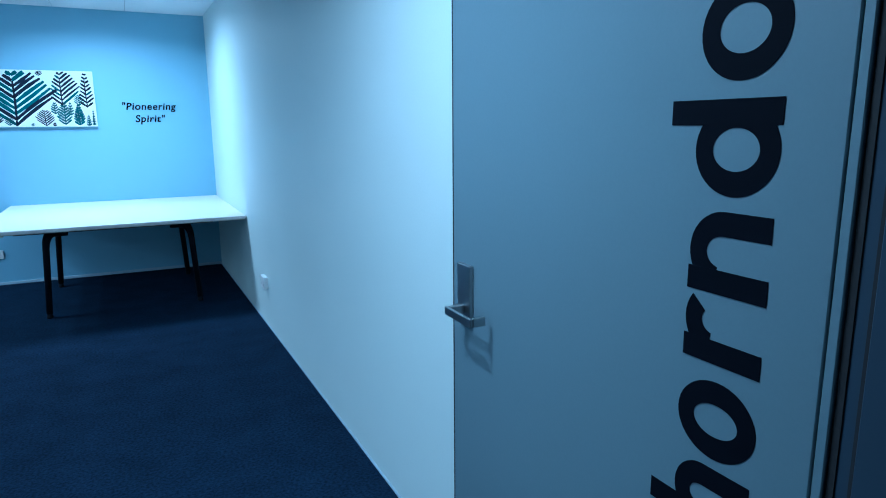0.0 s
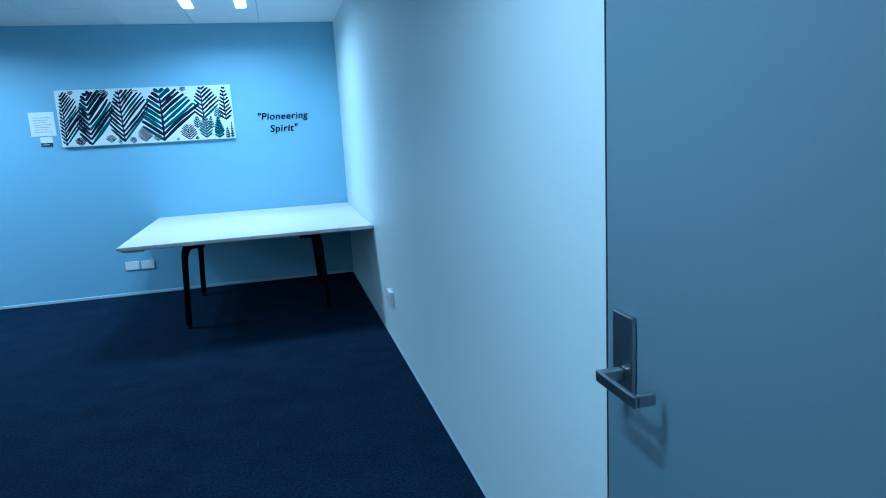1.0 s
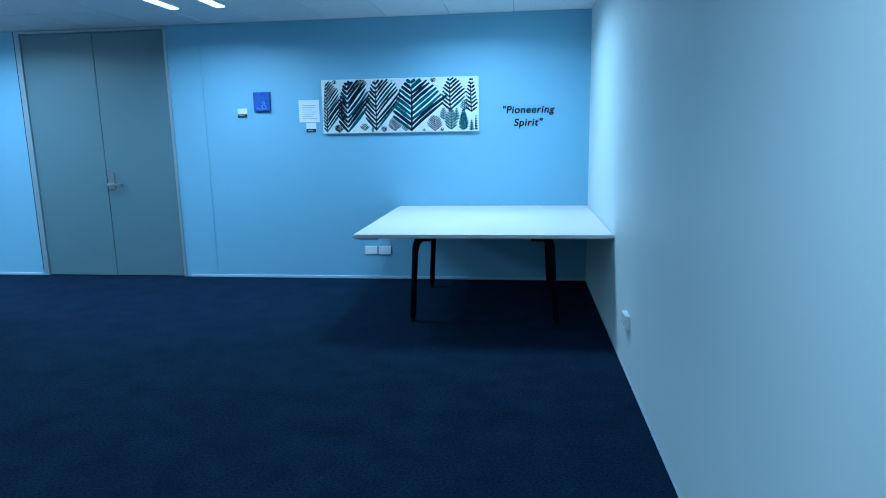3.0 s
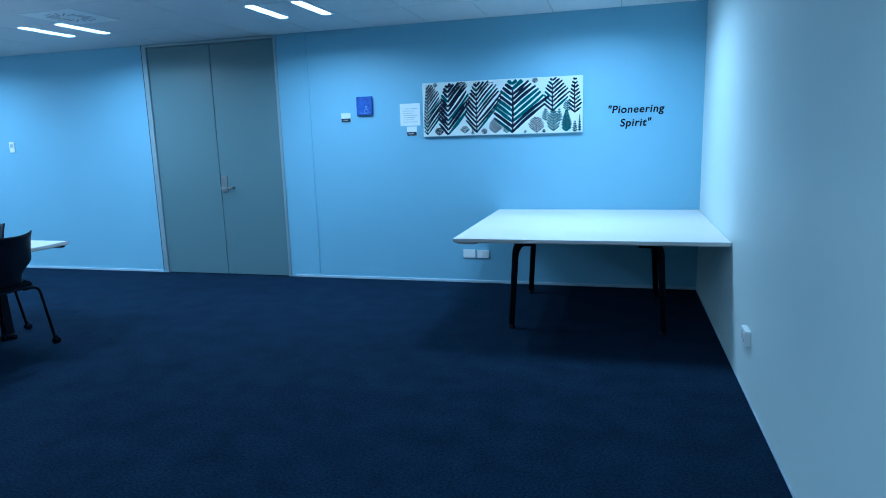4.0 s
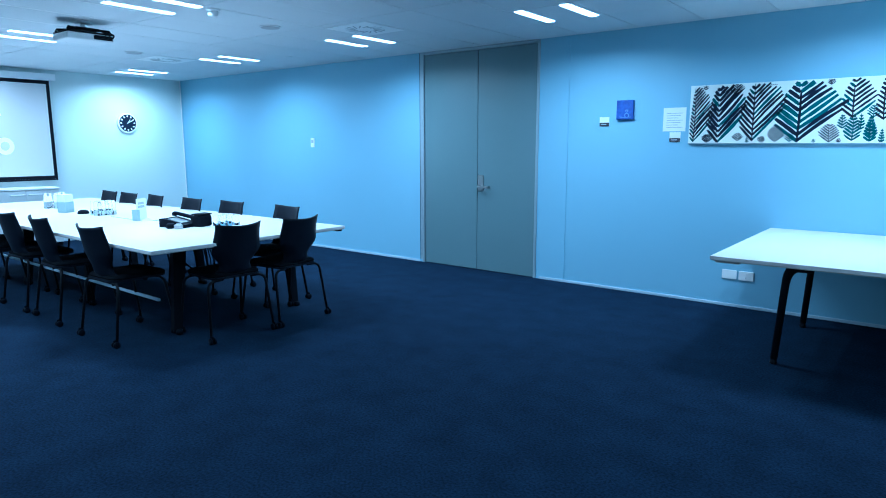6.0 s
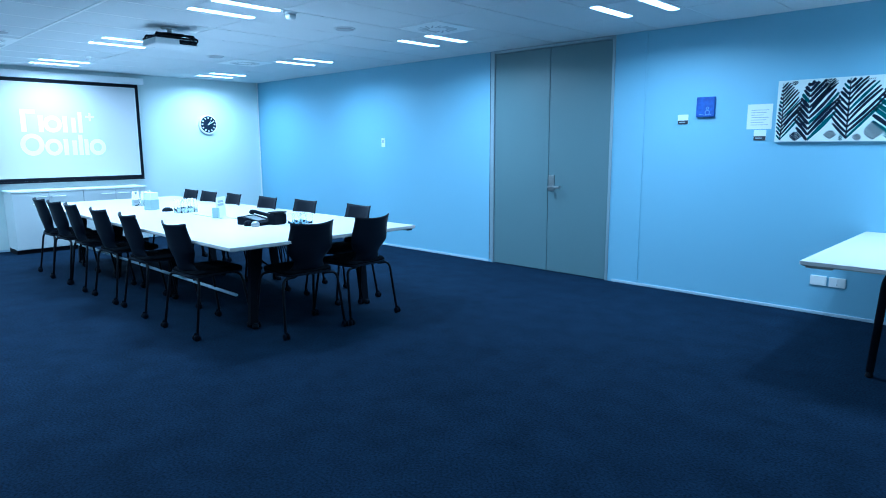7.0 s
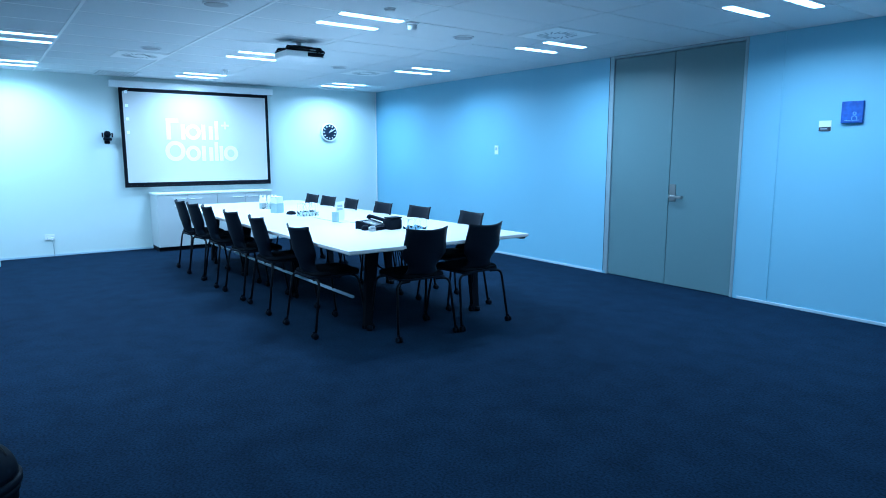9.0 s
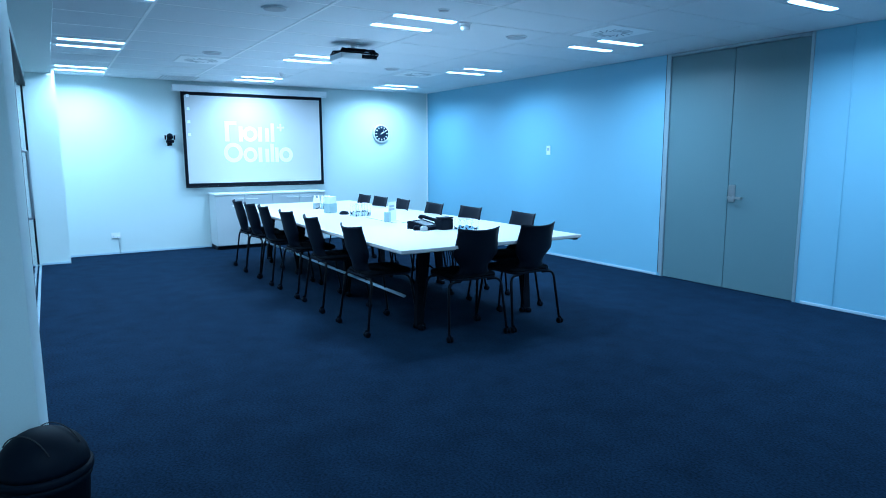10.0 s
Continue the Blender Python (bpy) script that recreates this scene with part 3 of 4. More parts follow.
def painting():
    x0, x1, z0, z1 = -2.535, -1.0245, 1.4455, 1.950
    w, h = x1 - x0, z1 - z0
    d = thing("leaf_painting", "long white canvas painted with navy and teal leaves", "painting", (x0, 0, z0))
    part("canvas", box(0, w, -0.036, -0.0005, 0, h, 0.003), M_CANVAS, d)
    rng = random.Random(7)
    bms = {"navy": bmesh.new(), "teal": bmesh.new()}

    def stroke(which, p, q, t0, t1):
        p, q = Vector(p), Vector(q)
        lo, hi = (0.006, 0.006), (w - 0.006, h - 0.006)
        n = 5
        dvec = q - p
        if dvec.length < 0.004:
            return
        nrm = Vector((-dvec.y, dvec.x)).normalized()
        left, right = [], []
        bmx = bms[which]
        bow = rng.uniform(-0.025, 0.03) * dvec.length
        for i in range(n + 1):
            t = i / n
            c = p + dvec * t + nrm * bow * math.sin(math.pi * t)
            th = (t0 + (t1 - t0) * t) * (0.6 + 0.8 * math.sin(math.pi * min(1, t * 0.75 + 0.2))) * rng.uniform(0.85, 1.15) / 2
            if not (lo[0] < c.x < hi[0] and lo[1] < c.y < hi[1]):
                break
            for side, lst in ((1, left), (-1, right)):
                e = c + nrm * th * side
                lst.append(bmx.verts.new((min(max(e.x, 0.004), w - 0.004), -0.0368 - (0.0003 if which == "navy" else 0.0), min(max(e.y, 0.004), h - 0.004))))
        for i in range(len(left) - 1):
            bmx.faces.new((left[i], left[i + 1], right[i + 1], right[i]))

    def leaf(u, v0, v1, wl, wr, n, thick, ink, lift=0.9, teal_share=0.0):
        """Stem at u from v0 (top) to v1 (bottom), veins rising outwards to widths wl and wr."""
        sx, top, bot = u * w, (1 - v0) * h, (1 - v1) * h
        length = top - bot
        thick = 0.36 * length / n * thick
        stroke(ink, (sx, bot + 0.004), (sx + rng.uniform(-0.004, 0.004), top), thick * 0.8, thick * 0.5)
        for k in range(n):
            t = (k + 0.3) / n
            z = bot + length * t * 0.97
            shape = min(1.0, 0.80 + 1.4 * t) * (1.02 - t) ** 0.66
            for side, ww in ((-1, wl), (1, wr)):
                reach = ww * w * shape * rng.uniform(0.93, 1.05)
                rise = reach * lift * rng.uniform(0.97, 1.03)
                use = "teal" if rng.random() < teal_share else ink
                stroke(use, (sx, z), (sx + side * reach, z + rise), thick * 0.95, thick * rng.uniform(1.1, 1.55))

    leaf(0.028, 0.04, 0.98, 0.026, 0.125, 14, 0.85, "navy", 1.25, 0.35)
    leaf(0.165, 0.02, 1.00, 0.075, 0.172, 11, 1.10, "navy", 1.20, 0.06)
    leaf(0.350, 0.02, 0.97, 0.085, 0.190, 11, 0.85, "navy", 1.15, 0.06)
    leaf(0.575, 0.00, 0.99, 0.130, 0.235, 10, 1.15, "navy", 0.80, 0.45)
    leaf(0.822, 0.00, 0.62, 0.068, 0.115, 8, 0.85, "navy", 0.85, 0.2)
    leaf(0.955, 0.00, 0.66, 0.046, 0.042, 9, 0.80, "navy", 0.8, 0.2)
    for u, v0, v1, wl, wr, n, th, ink in (
            (0.085, 0.0, 0.09, 0.018, 0.018, 3, 0.9, "navy"), (0.255, 0.0, 0.19, 0.042, 0.045, 5, 1.0, "navy"),
            (0.715, 0.0, 0.10, 0.020, 0.022, 4, 1.0, "navy"), (0.105, 0.84, 0.99, 0.034, 0.04, 5, 1.2, "navy"),
            (0.275, 0.82, 1.0, 0.036, 0.034, 5, 1.0, "navy"), (0.325, 0.88, 0.99, 0.012, 0.012, 4, 0.9, "teal"),
            (0.400, 0.88, 0.99, 0.025, 0.022, 5, 1.0, "navy"), (0.470, 0.70, 0.98, 0.048, 0.048, 7, 0.95, "navy"),
            (0.540, 0.84, 0.98, 0.030, 0.028, 4, 0.95, "teal"), (0.725, 0.70, 0.99, 0.058, 0.055, 7, 0.95, "navy"),
            (0.828, 0.55, 0.97, 0.045, 0.042, 8, 1.1, "teal"), (0.905, 0.58, 0.98, 0.034, 0.034, 8, 1.4, "teal"),
            (0.780, 0.55, 0.78, 0.028, 0.028, 5, 0.95, "teal"), (0.912, 0.42, 0.62, 0.034, 0.030, 5, 0.95, "teal"),
            (0.862, 0.55, 0.80, 0.020, 0.020, 5, 0.95, "teal"), (0.955, 0.78, 0.99, 0.016, 0.016, 5, 1.1, "teal"),
            (0.983, 0.68, 0.98, 0.010, 0.010, 6, 1.0, "teal"), (0.770, 0.92, 0.99, 0.012, 0.012, 3, 1.1, "navy"),
            (0.155, 0.90, 1.0, 0.012, 0.010, 3, 1.2, "navy"), (0.655, 0.93, 0.99, 0.010, 0.012, 3, 0.9, "teal")):
        leaf(u, v0, v1, wl, wr, n, th, ink, 0.8)
    for k in range(5):
        stroke("navy", ((0.418 + 0.009 * k) * w, 0.945 * h), ((0.424 + 0.009 * k) * w, 0.955 * h), 0.005, 0.004)
    part("navy_leaves", bms["navy"], M_NAVY, d, "navy brushed leaves")
    part("teal_leaves", bms["teal"], M_TEAL, d, "teal brushed leaves")
    return d


painting()

d = thing("small_blue_painting", "small square cobalt blue canvas with a pale figure eight mark", "painting", (-3.145, 0, 1.764))
part("canvas", box(-0.082, 0.082, -0.032, -0.0005, -0.09, 0.09, 0.003), M_COBALT, d)
bm = bmesh.new()
for cz, r in ((-0.052, 0.020), (-0.012, 0.011)):
    add_tube(bm, [(0.022 + r * math.cos(a), -0.0335, cz + r * math.sin(a)) for a in [2 * math.pi * k / 14 for k in range(15)]], 0.0035, 6)
add_tube(bm, [(-0.05, -0.0335, -0.065), (0.0, -0.0335, -0.073), (0.06, -0.0335, -0.068)], 0.003, 6)
part("painted_mark", bm, M_PALEBLUE, d, "pale blue painted loops")


def caption(x, z):
    d = thing("caption_card", "small white card with a dark printed foot", "label", (x, 0, z), 0, "caption cards")
    part("card", box(-0.050, 0.050, -0.005, -0.0005, -0.044, 0.046, 0.001), M_PAPER, d)
    part("dark_foot", box(-0.049, 0.049, -0.0062, -0.0052, -0.043, -0.008), M_DARKPRINT, d, "dark printed band")
    part("print_bar", box(-0.035, 0.020, -0.0072, -0.0064, -0.028, -0.020), M_PRINT, d)


caption(-3.358, 1.657)
caption(-2.665, 1.503)
d = thing("wall_notice", "white sheet of small print pinned to the blue wall", "notice", (-2.678, 0, 1.661))
part("sheet", box(-0.103, 0.103, -0.004, -0.0005, -0.105, 0.108, 0.001), M_PAPER, d)
for k in range(7):
    part("print_bar", box(-0.07, 0.075 - 0.02 * (k % 3), -0.0052, -0.0042, 0.055 - 0.021 * k, 0.060 - 0.021 * k), M_PRINT, d)


def socket_plate(name, at, turn, wide, tall, holes, label, deep=0.011):
    """Face looks along -y before it is turned."""
    d = thing(name, label, "wall socket", at, turn)
    part("plate", box(-wide / 2, wide / 2, -deep, -0.0005, -tall / 2, tall / 2, 0.003, 2), M_SOCKET, d)
    for hx in holes:
        part("rocker", box(hx - 0.008, hx + 0.008, -deep - 0.0035, -deep - 0.0005, tall * 0.12, tall * 0.36, 0.001), M_SOCKET, d)
        part("socket_slot", box(hx - 0.003, hx + 0.003, -deep - 0.0015, -deep - 0.0005, -tall * 0.28, -tall * 0.1), M_PRINT, d)
    return d


socket_plate("power_socket", (-2.112, 0, 0.292), 0, 0.122, 0.082, (), "white blank plate low on the blue wall")
socket_plate("power_socket", (-1.972, 0, 0.290), 0, 0.122, 0.082, (0.0,), "white data socket low on the blue wall")
socket_plate("power_socket", (0, -2.43, 0.333), -90, 0.13, 0.085, (-0.035, 0.035), "white double power socket on the white wall", 0.030)
socket_plate("power_socket", (FAR, -5.243, 0.272), 90, 0.12, 0.08, (-0.03, 0.03), "white power socket with a plug in it")
d = thing("wall_plug", "small white plug in the wall socket", "plug", (FAR, -5.213, 0.264))
part("plug_body", box(0.0150, 0.050, -0.020, 0.020, -0.030, 0.005, 0.006, 2), M_SOCKET, d)
part("cord", add_tube(bmesh.new(), bend([(0.032, 0.0, -0.029), (0.034, 0.0, -0.06), (0.012, 0.006, -0.10), (0.011, 0.01, -0.262)], 0.03), 0.0035, 6), M_PRINT, d, "", True)
socket_plate("light_switch", (-7.69, 0, 1.468), 0, 0.075, 0.125, (), "white wall control with a dark display")
part("display", box(-0.022, 0.022, -0.0125, -0.0115, -0.005, 0.035), M_PRINT, bpy.data.objects["light_switch"])


# ---- small table in the corner and the long meeting table ----
def blade_leg(parent, x, y, sx, sy, top=0.664):
    """A tapered black leg that sweeps out from under the top; sx, sy point to the table's outside."""
    pts = bend([(x - sx * 0.15, y - sy * 0.02, top), (x - sx * 0.005, y, top - 0.005), (x + sx * 0.03, y + sy * 0.02, 0.035)], 0.12, 8)
    n = len(pts)
    bm = add_tube(bmesh.new(), pts, [0.040 - 0.017 * i / (n - 1) for i in range(n)], 10)
    leg = part("leg", bm, M_BLACK, parent, "", True)
    bm = add_lathe(bmesh.new(), [(0.020, 0.0), (0.024, 0.008), (0.018, 0.034)], 14, (x + sx * 0.03, y + sy * 0.02))
    part("foot", bm, M_BLACK, leg)
    return leg


def corner_table():
    d = thing("corner_table", "white topped table with swept black legs in the corner", "table")
    x0, x1, y0, y1 = -1.810, -0.006, -1.782, -0.006
    bm = box(x0, x1, y0, y1, 0.711, 0.735, 0.003, 2)
    top = part("tabletop", bm, M_TOP, d, "white laminate top")
    part("edge_band", box(x0 + 0.012, x1 - 0.012, y0 + 0.012, y1 - 0.012, 0.7045, 0.7105), M_EDGE, top, "ply underside edge")
    for y in (-1.44, -0.40):
        part("crossbeam", box(-1.62, -0.22, y - 0.02, y + 0.02, 0.655, 0.7040, 0.004), M_BLACK, d)
    part("rail", box(-1.42, -1.38, -1.42, -0.42, 0.655, 0.7035, 0.004), M_BLACK, d)
    part("rail", box(-0.42, -0.38, -1.42, -0.42, 0.655, 0.7035, 0.004), M_BLACK, d)
    for x, y, sx, sy in ((-1.425, -1.42, -1, -1), (-1.425, -0.37, -1, 1), (-0.398, -1.42, 1, -1), (-0.398, -0.37, 1, 1)):
        blade_leg(d, x, y, sx, sy)
    part("cable_clip", box(-1.785, -1.64, -1.747, -1.69, 0.690, 0.7040, 0.003), M_EDGE, d, "timber cleat under the corner")
    return d


corner_table()

MT_X0, MT_X1, MT_Y0, MT_Y1 = -9.70, -4.766, -3.904, -2.158


def meeting_table():
    d = thing("meeting_table", "long white meeting table on black blade legs", "table")
    third = (MT_X1 - MT_X0) / 3
    for k in range(3):
        a = MT_X0 + third * k
        part("tabletop", box(a + 0.0015, a + third - 0.0015, MT_Y0, MT_Y1, 0.711, 0.735, 0.003, 2), M_TOP, d, "white laminate top")
        part("edge_band", box(a + 0.012, a + third - 0.012, MT_Y0 + 0.012, MT_Y1 - 0.012, 0.7045, 0.7105), M_EDGE, d)
    mid = (MT_Y0 + MT_Y1) / 2
    for y in (MT_Y0 + 0.40, MT_Y1 - 0.18):
        part("beam", box(MT_X0 + 0.4, MT_X1 - 0.42, y - 0.025, y + 0.025, 0.640, 0.7040, 0.004), M_BLACK, d)
    for x in (-5.21, -6.70, -8.15, -9.35):
        for y, sy in ((-3.46, -1), (-2.455, 1)):
            part("leg", add_prism(bmesh.new(), [(y - 0.055, 0.704), (y + 0.055, 0.704), (y + sy * 0.06 + 0.032, 0.035), (y + sy * 0.06 - 0.032, 0.035)], x - 0.022, x + 0.022, "x"), M_BLACK, d)
            for c in (-0.04, 0.04):
                part("castor", add_lathe(bmesh.new(), [(0.012, 0.0), (0.026, 0.006), (0.026, 0.036), (0.012, 0.042)], 14, (x + c, y + sy * 0.06)), M_PLASTIC, d, "small black castor", True)
        part("crossbeam", box(x - 0.02, x + 0.02, -3.40, -2.515, 0.650, 0.7035, 0.004), M_BLACK, d)
    part("floor_rail", box(-9.30, -5.37, -3.572, -3.547, 0.238, 0.258, 0.004), M_SKIRT, d, "pale aluminium lower rail")
    part("cable_lid", box(-7.13, -6.51, mid - 0.045, mid + 0.045, 0.7355, 0.7385, 0.001), M_SOCKET, d, "flush cable lid")
    part("lid_gap", box(-7.13, -6.51, mid - 0.052, mid - 0.0455, 0.7352, 0.7362), M_DARKGAP, d)
    part("cleat", box(MT_X1 - 0.16, MT_X1 - 0.02, MT_Y1 - 0.07, MT_Y1 - 0.02, 0.690, 0.7040, 0.003), M_BLACK, d)
    for k in range(3):
        bm = add_tube(bmesh.new(), bend([(-5.9 - 0.1 * k, mid - 0.1, 0.70), (-5.85 - 0.05 * k, mid - 0.05, 0.40), (-5.7 + 0.08 * k, mid + 0.12, 0.30), (-5.75, mid + 0.1, 0.69)], 0.2, 8), 0.005, 6)
        part("cable", bm, M_BLACK, d, "loose black cable", True)
    return d


meeting_table()


# ---- chairs ----
def chair():
    """Faces +y; the floor point under the middle of the seat is its origin."""
    d = thing("meeting_chair", "charcoal plastic chair with padded seat on castors", "chair", group="chairs round the meeting table")
    # back shell: half width and set-back along the height
    prof = [(0.462, 0.172, -0.120), (0.474, 0.170, -0.158), (0.492, 0.158, -0.188), (0.514, 0.138, -0.203), (0.540, 0.126, -0.211), (0.562, 0.128, -0.216), (0.586, 0.144, -0.222), (0.614, 0.170, -0.229),
            (0.645, 0.194, -0.237), (0.668, 0.197, -0.243), (0.74, 0.189, -0.258), (0.80, 0.183, -0.273), (0.835, 0.182, -0.284), (0.852, 0.186, -0.290)]
    bm = bmesh.new()
    nx = 9
    front, back = [], []
    for z, hw, y in prof:
        rf, rb = [], []
        for i in range(nx):
            u = -1 + 2 * i / (nx - 1)
            wrap = 0.058 * u * u
            lift = (0.016 * u * u if z > 0.84 else 0.0)
            rf.append(bm.verts.new((hw * u, y + wrap, z + lift)))
            rb.append(bm.verts.new((hw * u, y + wrap - 0.011, z + lift)))
        front.append(rf)
        back.append(rb)
    for a in range(len(prof) - 1):
        for i in range(nx - 1):
            bm.faces.new((front[a][i], front[a][i + 1], front[a + 1][i + 1], front[a + 1][i]))
            bm.faces.new((back[a][i + 1], back[a][i], back[a + 1][i], back[a + 1][i + 1]))
        bm.faces.new((front[a][0], front[a + 1][0], back[a + 1][0], back[a][0]))
        bm.faces.new((front[a][-1], back[a][-1], back[a + 1][-1], front[a + 1][-1]))
    for i in range(nx - 1):
        bm.faces.new((front[0][i], back[0][i], back[0][i + 1], front[0][i + 1]))
        bm.faces.new((front[-1][i], front[-1][i + 1], back[-1][i + 1], back[-1][i]))
    part("backrest", bm, M_CHAIR, d, "charcoal moulded plastic back", True)
    # seat pan and pad: rounded outlines
    def rounded(hw, y0, y1, r, n=5):
        out = []
        for cx, cy, a0 in ((hw - r, y1 - r, 0), (-hw + r, y1 - r, 90), (-hw + r, y0 + r, 180), (hw - r, y0 + r, 270)):
            for k in range(n):
                a = radians(a0 + 90 * k / (n - 1))
                out.append((cx + r * math.cos(a), cy + r * math.sin(a)))
        return out
    part("seat_pan", add_prism(bmesh.new(), rounded(0.205, -0.205, 0.225, 0.07), 0.456, 0.472), M_CHAIR, d)
    bm = bmesh.new()
    rings = []
    for k, (ins, z) in enumerate(((0.0, 0.4725), (0.0, 0.486), (0.012, 0.497), (0.05, 0.503), (0.12, 0.502))):
        rings.append([bm.verts.new((x, y, z)) for x, y in rounded(0.208 - ins, -0.195 + ins, 0.222 - ins, max(0.03, 0.07 - ins * 0.4))])
    for a, b in zip(rings, rings[1:]):
        for i in range(len(a)):
            bm.faces.new((a[i], a[(i + 1) % len(a)], b[(i + 1) % len(a)], b[i]))
    bm.faces.new(rings[0][::-1])
    bm.faces.new(rings[-1])
    part("seat", bm, M_FABRIC, d, "black fabric seat pad", True)
    for sx in (-1, 1):
        for y0, y1 in ((-0.165, -0.235), (0.150, 0.225)):
            pts = bend([(sx * 0.12, y0, 0.446), (sx * 0.236, y0 * 1.1, 0.446), (sx * 0.262, y1, 0.055)], 0.06, 6)
            leg = part("leg", add_tube(bmesh.new(), pts, 0.0105, 8), M_CHROME, d, "", True)
            cx, cy = sx * 0.262, y1
            bm = bmesh.new()
            for k in (-1, 1):
                wheel = add_lathe(bmesh.new(), [(0.010, -0.008), (0.024, -0.006), (0.024, 0.006), (0.010, 0.008)], 14)
                bmesh.ops.rotate(wheel, verts=wheel.verts, cent=(0, 0, 0), matrix=Matrix.Rotation(radians(90), 3, "Y"))
                bmesh.ops.translate(wheel, verts=wheel.verts, vec=(cx + k * 0.014, cy - 0.012, 0.024))
                me = bpy.data.meshes.new("tmp")
                wheel.to_mesh(me)
                wheel.free()
                bm.from_mesh(me)
                bpy.data.meshes.remove(me)
            part("castor", bm, M_PLASTIC, leg, "black twin castor", True)
            part("castor_stem", box(cx - 0.006, cx + 0.006, cy - 0.026, cy + 0.008, 0.036, 0.062, 0.003), M_PLASTIC, leg)
    return d


CHAIRS = [  # x, y, turn
    (-5.48, -3.745, 2), (-6.38, -3.745, -2), (-7.08, -3.755, 1), (-7.82, -3.765, -3), (-8.33, -3.785, 2), (-8.82, -3.795, -1),
    (-5.57, -2.39, 178), (-6.40, -2.42, 183), (-7.08, -2.47, 180), (-7.83, -2.49, 176), (-8.42, -2.50, 182), (-8.93, -2.50, 180),
    (-4.975, -3.235, 87), (-4.965, -2.69, 94),
]
one = None
for cx, cy, turn in CHAIRS:
    if one is None:
        one = chair()
        one.matrix_basis = pose(cx, cy, 0, 0, 0, turn)
    else:
        copy_thing(one, pose(cx, cy, 0, 0, 0, turn))


# ---- things on the meeting table ----
TT = 0.7352


def phone(x, y, turn):
    d = thing("conference_phone", "black conference phone with a corded handset and glossy key panel", "phone", (x, y, TT), turn)
    part("base", add_prism(bmesh.new(), [(-0.13, 0.0), (0.13, 0.0), (0.13, 0.028), (-0.10, 0.075), (-0.13, 0.070)], -0.10, 0.10, "y"), M_PLASTIC, d)
    bm = box(-0.055, 0.085, -0.085, 0.025, 0.0, 0.006, 0.002)
    bmesh.ops.rotate(bm, verts=bm.verts, cent=(0, 0, 0), matrix=Matrix.Rotation(radians(11.5), 3, "Y"))
    bmesh.ops.translate(bm, verts=bm.verts, vec=(0, 0, 0.057))
    part("keypad", bm, M_STEEL, d, "glossy key panel")
    bm = add_tube(bmesh.new(), bend([(-0.115, 0.07, 0.085), (-0.105, 0.07, 0.108), (0.085, 0.07, 0.074), (0.095, 0.07, 0.048)], 0.03), [0.022, 0.024, 0.022, 0.019, 0.017, 0.016, 0.016, 0.016, 0.017, 0.019, 0.022, 0.024, 0.024, 0.022], 10)
    part("handset", bm, M_PLASTIC, d, "black handset", True)
    coil = [(0.10 + 0.012 * k / 3, 0.09 + 0.012 * math.cos(k * 1.3), 0.012 + 0.010 * (1 + math.sin(k * 1.3)) / 2) for k in range(28)]
    part("coiled_cord", add_tube(bmesh.new(), coil, 0.004, 6), M_BLACK, d, "coiled black cord", True)
    for k in range(2):
        bm = add_lathe(bmesh.new(), [(0.034, 0.0), (0.036, 0.03), (0.018, 0.045)], 16, (0.02 + 0.09 * k, -0.135 - 0.01 * k))
        part("speaker_pod", bm, M_STEEL if k else M_PLASTIC, d, "rounded speaker pod", True)
    return d


phone(-5.87, -3.07, 20)
d = thing("black_case", "black box shaped equipment case on the table", "case", (-5.725, -2.945, TT), 8)
part("body", box(-0.05, 0.05, -0.072, 0.072, 0, 0.100, 0.020, 3), M_PLASTIC, d)
part("lid", box(-0.048, 0.048, -0.070, 0.070, 0.1005, 0.113, 0.005, 2), M_BLACK, d)


def tumbler(x, y, h=0.12, r=0.036):
    d = thing("water_glass", "clear upturned drinking glass on the table", "glass", (x, y, TT), 0, "water glasses")
    bm = add_lathe(bmesh.new(), [(r, 0.0005), (r * 0.97, h * 0.5), (r * 0.86, h - 0.004), (r * 0.8, h), (r * 0.2, h)], 18)
    part("bowl", bm, M_GLASS, d, "", True)
    return d


for k in range(6):
    tumbler(-5.675 + 0.065 * (k % 2) + 0.008 * k, -2.838 + 0.064 * (k // 2), 0.092, 0.030)
for k in range(6):
    tumbler(-7.41 + 0.075 * (k % 2), -3.114 + 0.072 * (k // 2), 0.14)
for k in range(3):
    tumbler(-8.54 + 0.08 * (k % 2), -3.118 + 0.07 * k, 0.17, 0.045)

d = thing("table_sign", "white standing card with grey print on the table", "sign", (-6.64, -3.015, TT), 30)
part("card", box(-0.002, 0.002, -0.075, 0.075, 0.0, 0.20), M_PAPER, d)
for k, wd in enumerate((0.05, 0.055)):
    part("print_bar", box(0.0022, 0.0030, -wd, wd * 0.8, 0.145 - 0.032 * k, 0.167 - 0.032 * k), M_PRINT, d)
part("foot", box(-0.03, 0.03, -0.075, 0.075, 0.0, 0.004), M_PAPER, d)
part("side_card", box(-0.03, 0.035, -0.105, -0.080, 0.0, 0.10, 0.001), M_TEALBOX, d)

d = thing("tissue_box", "pale teal box with a white top card on the table", "box", (-7.92, -3.18, TT), 25)
part("box", box(-0.05, 0.05, -0.06, 0.06, 0.0, 0.11, 0.003), M_TEALBOX, d)
part("top_card", box(-0.046, 0.046, -0.056, 0.056, 0.1105, 0.190, 0.002), M_PAPER, d, "white folded card")

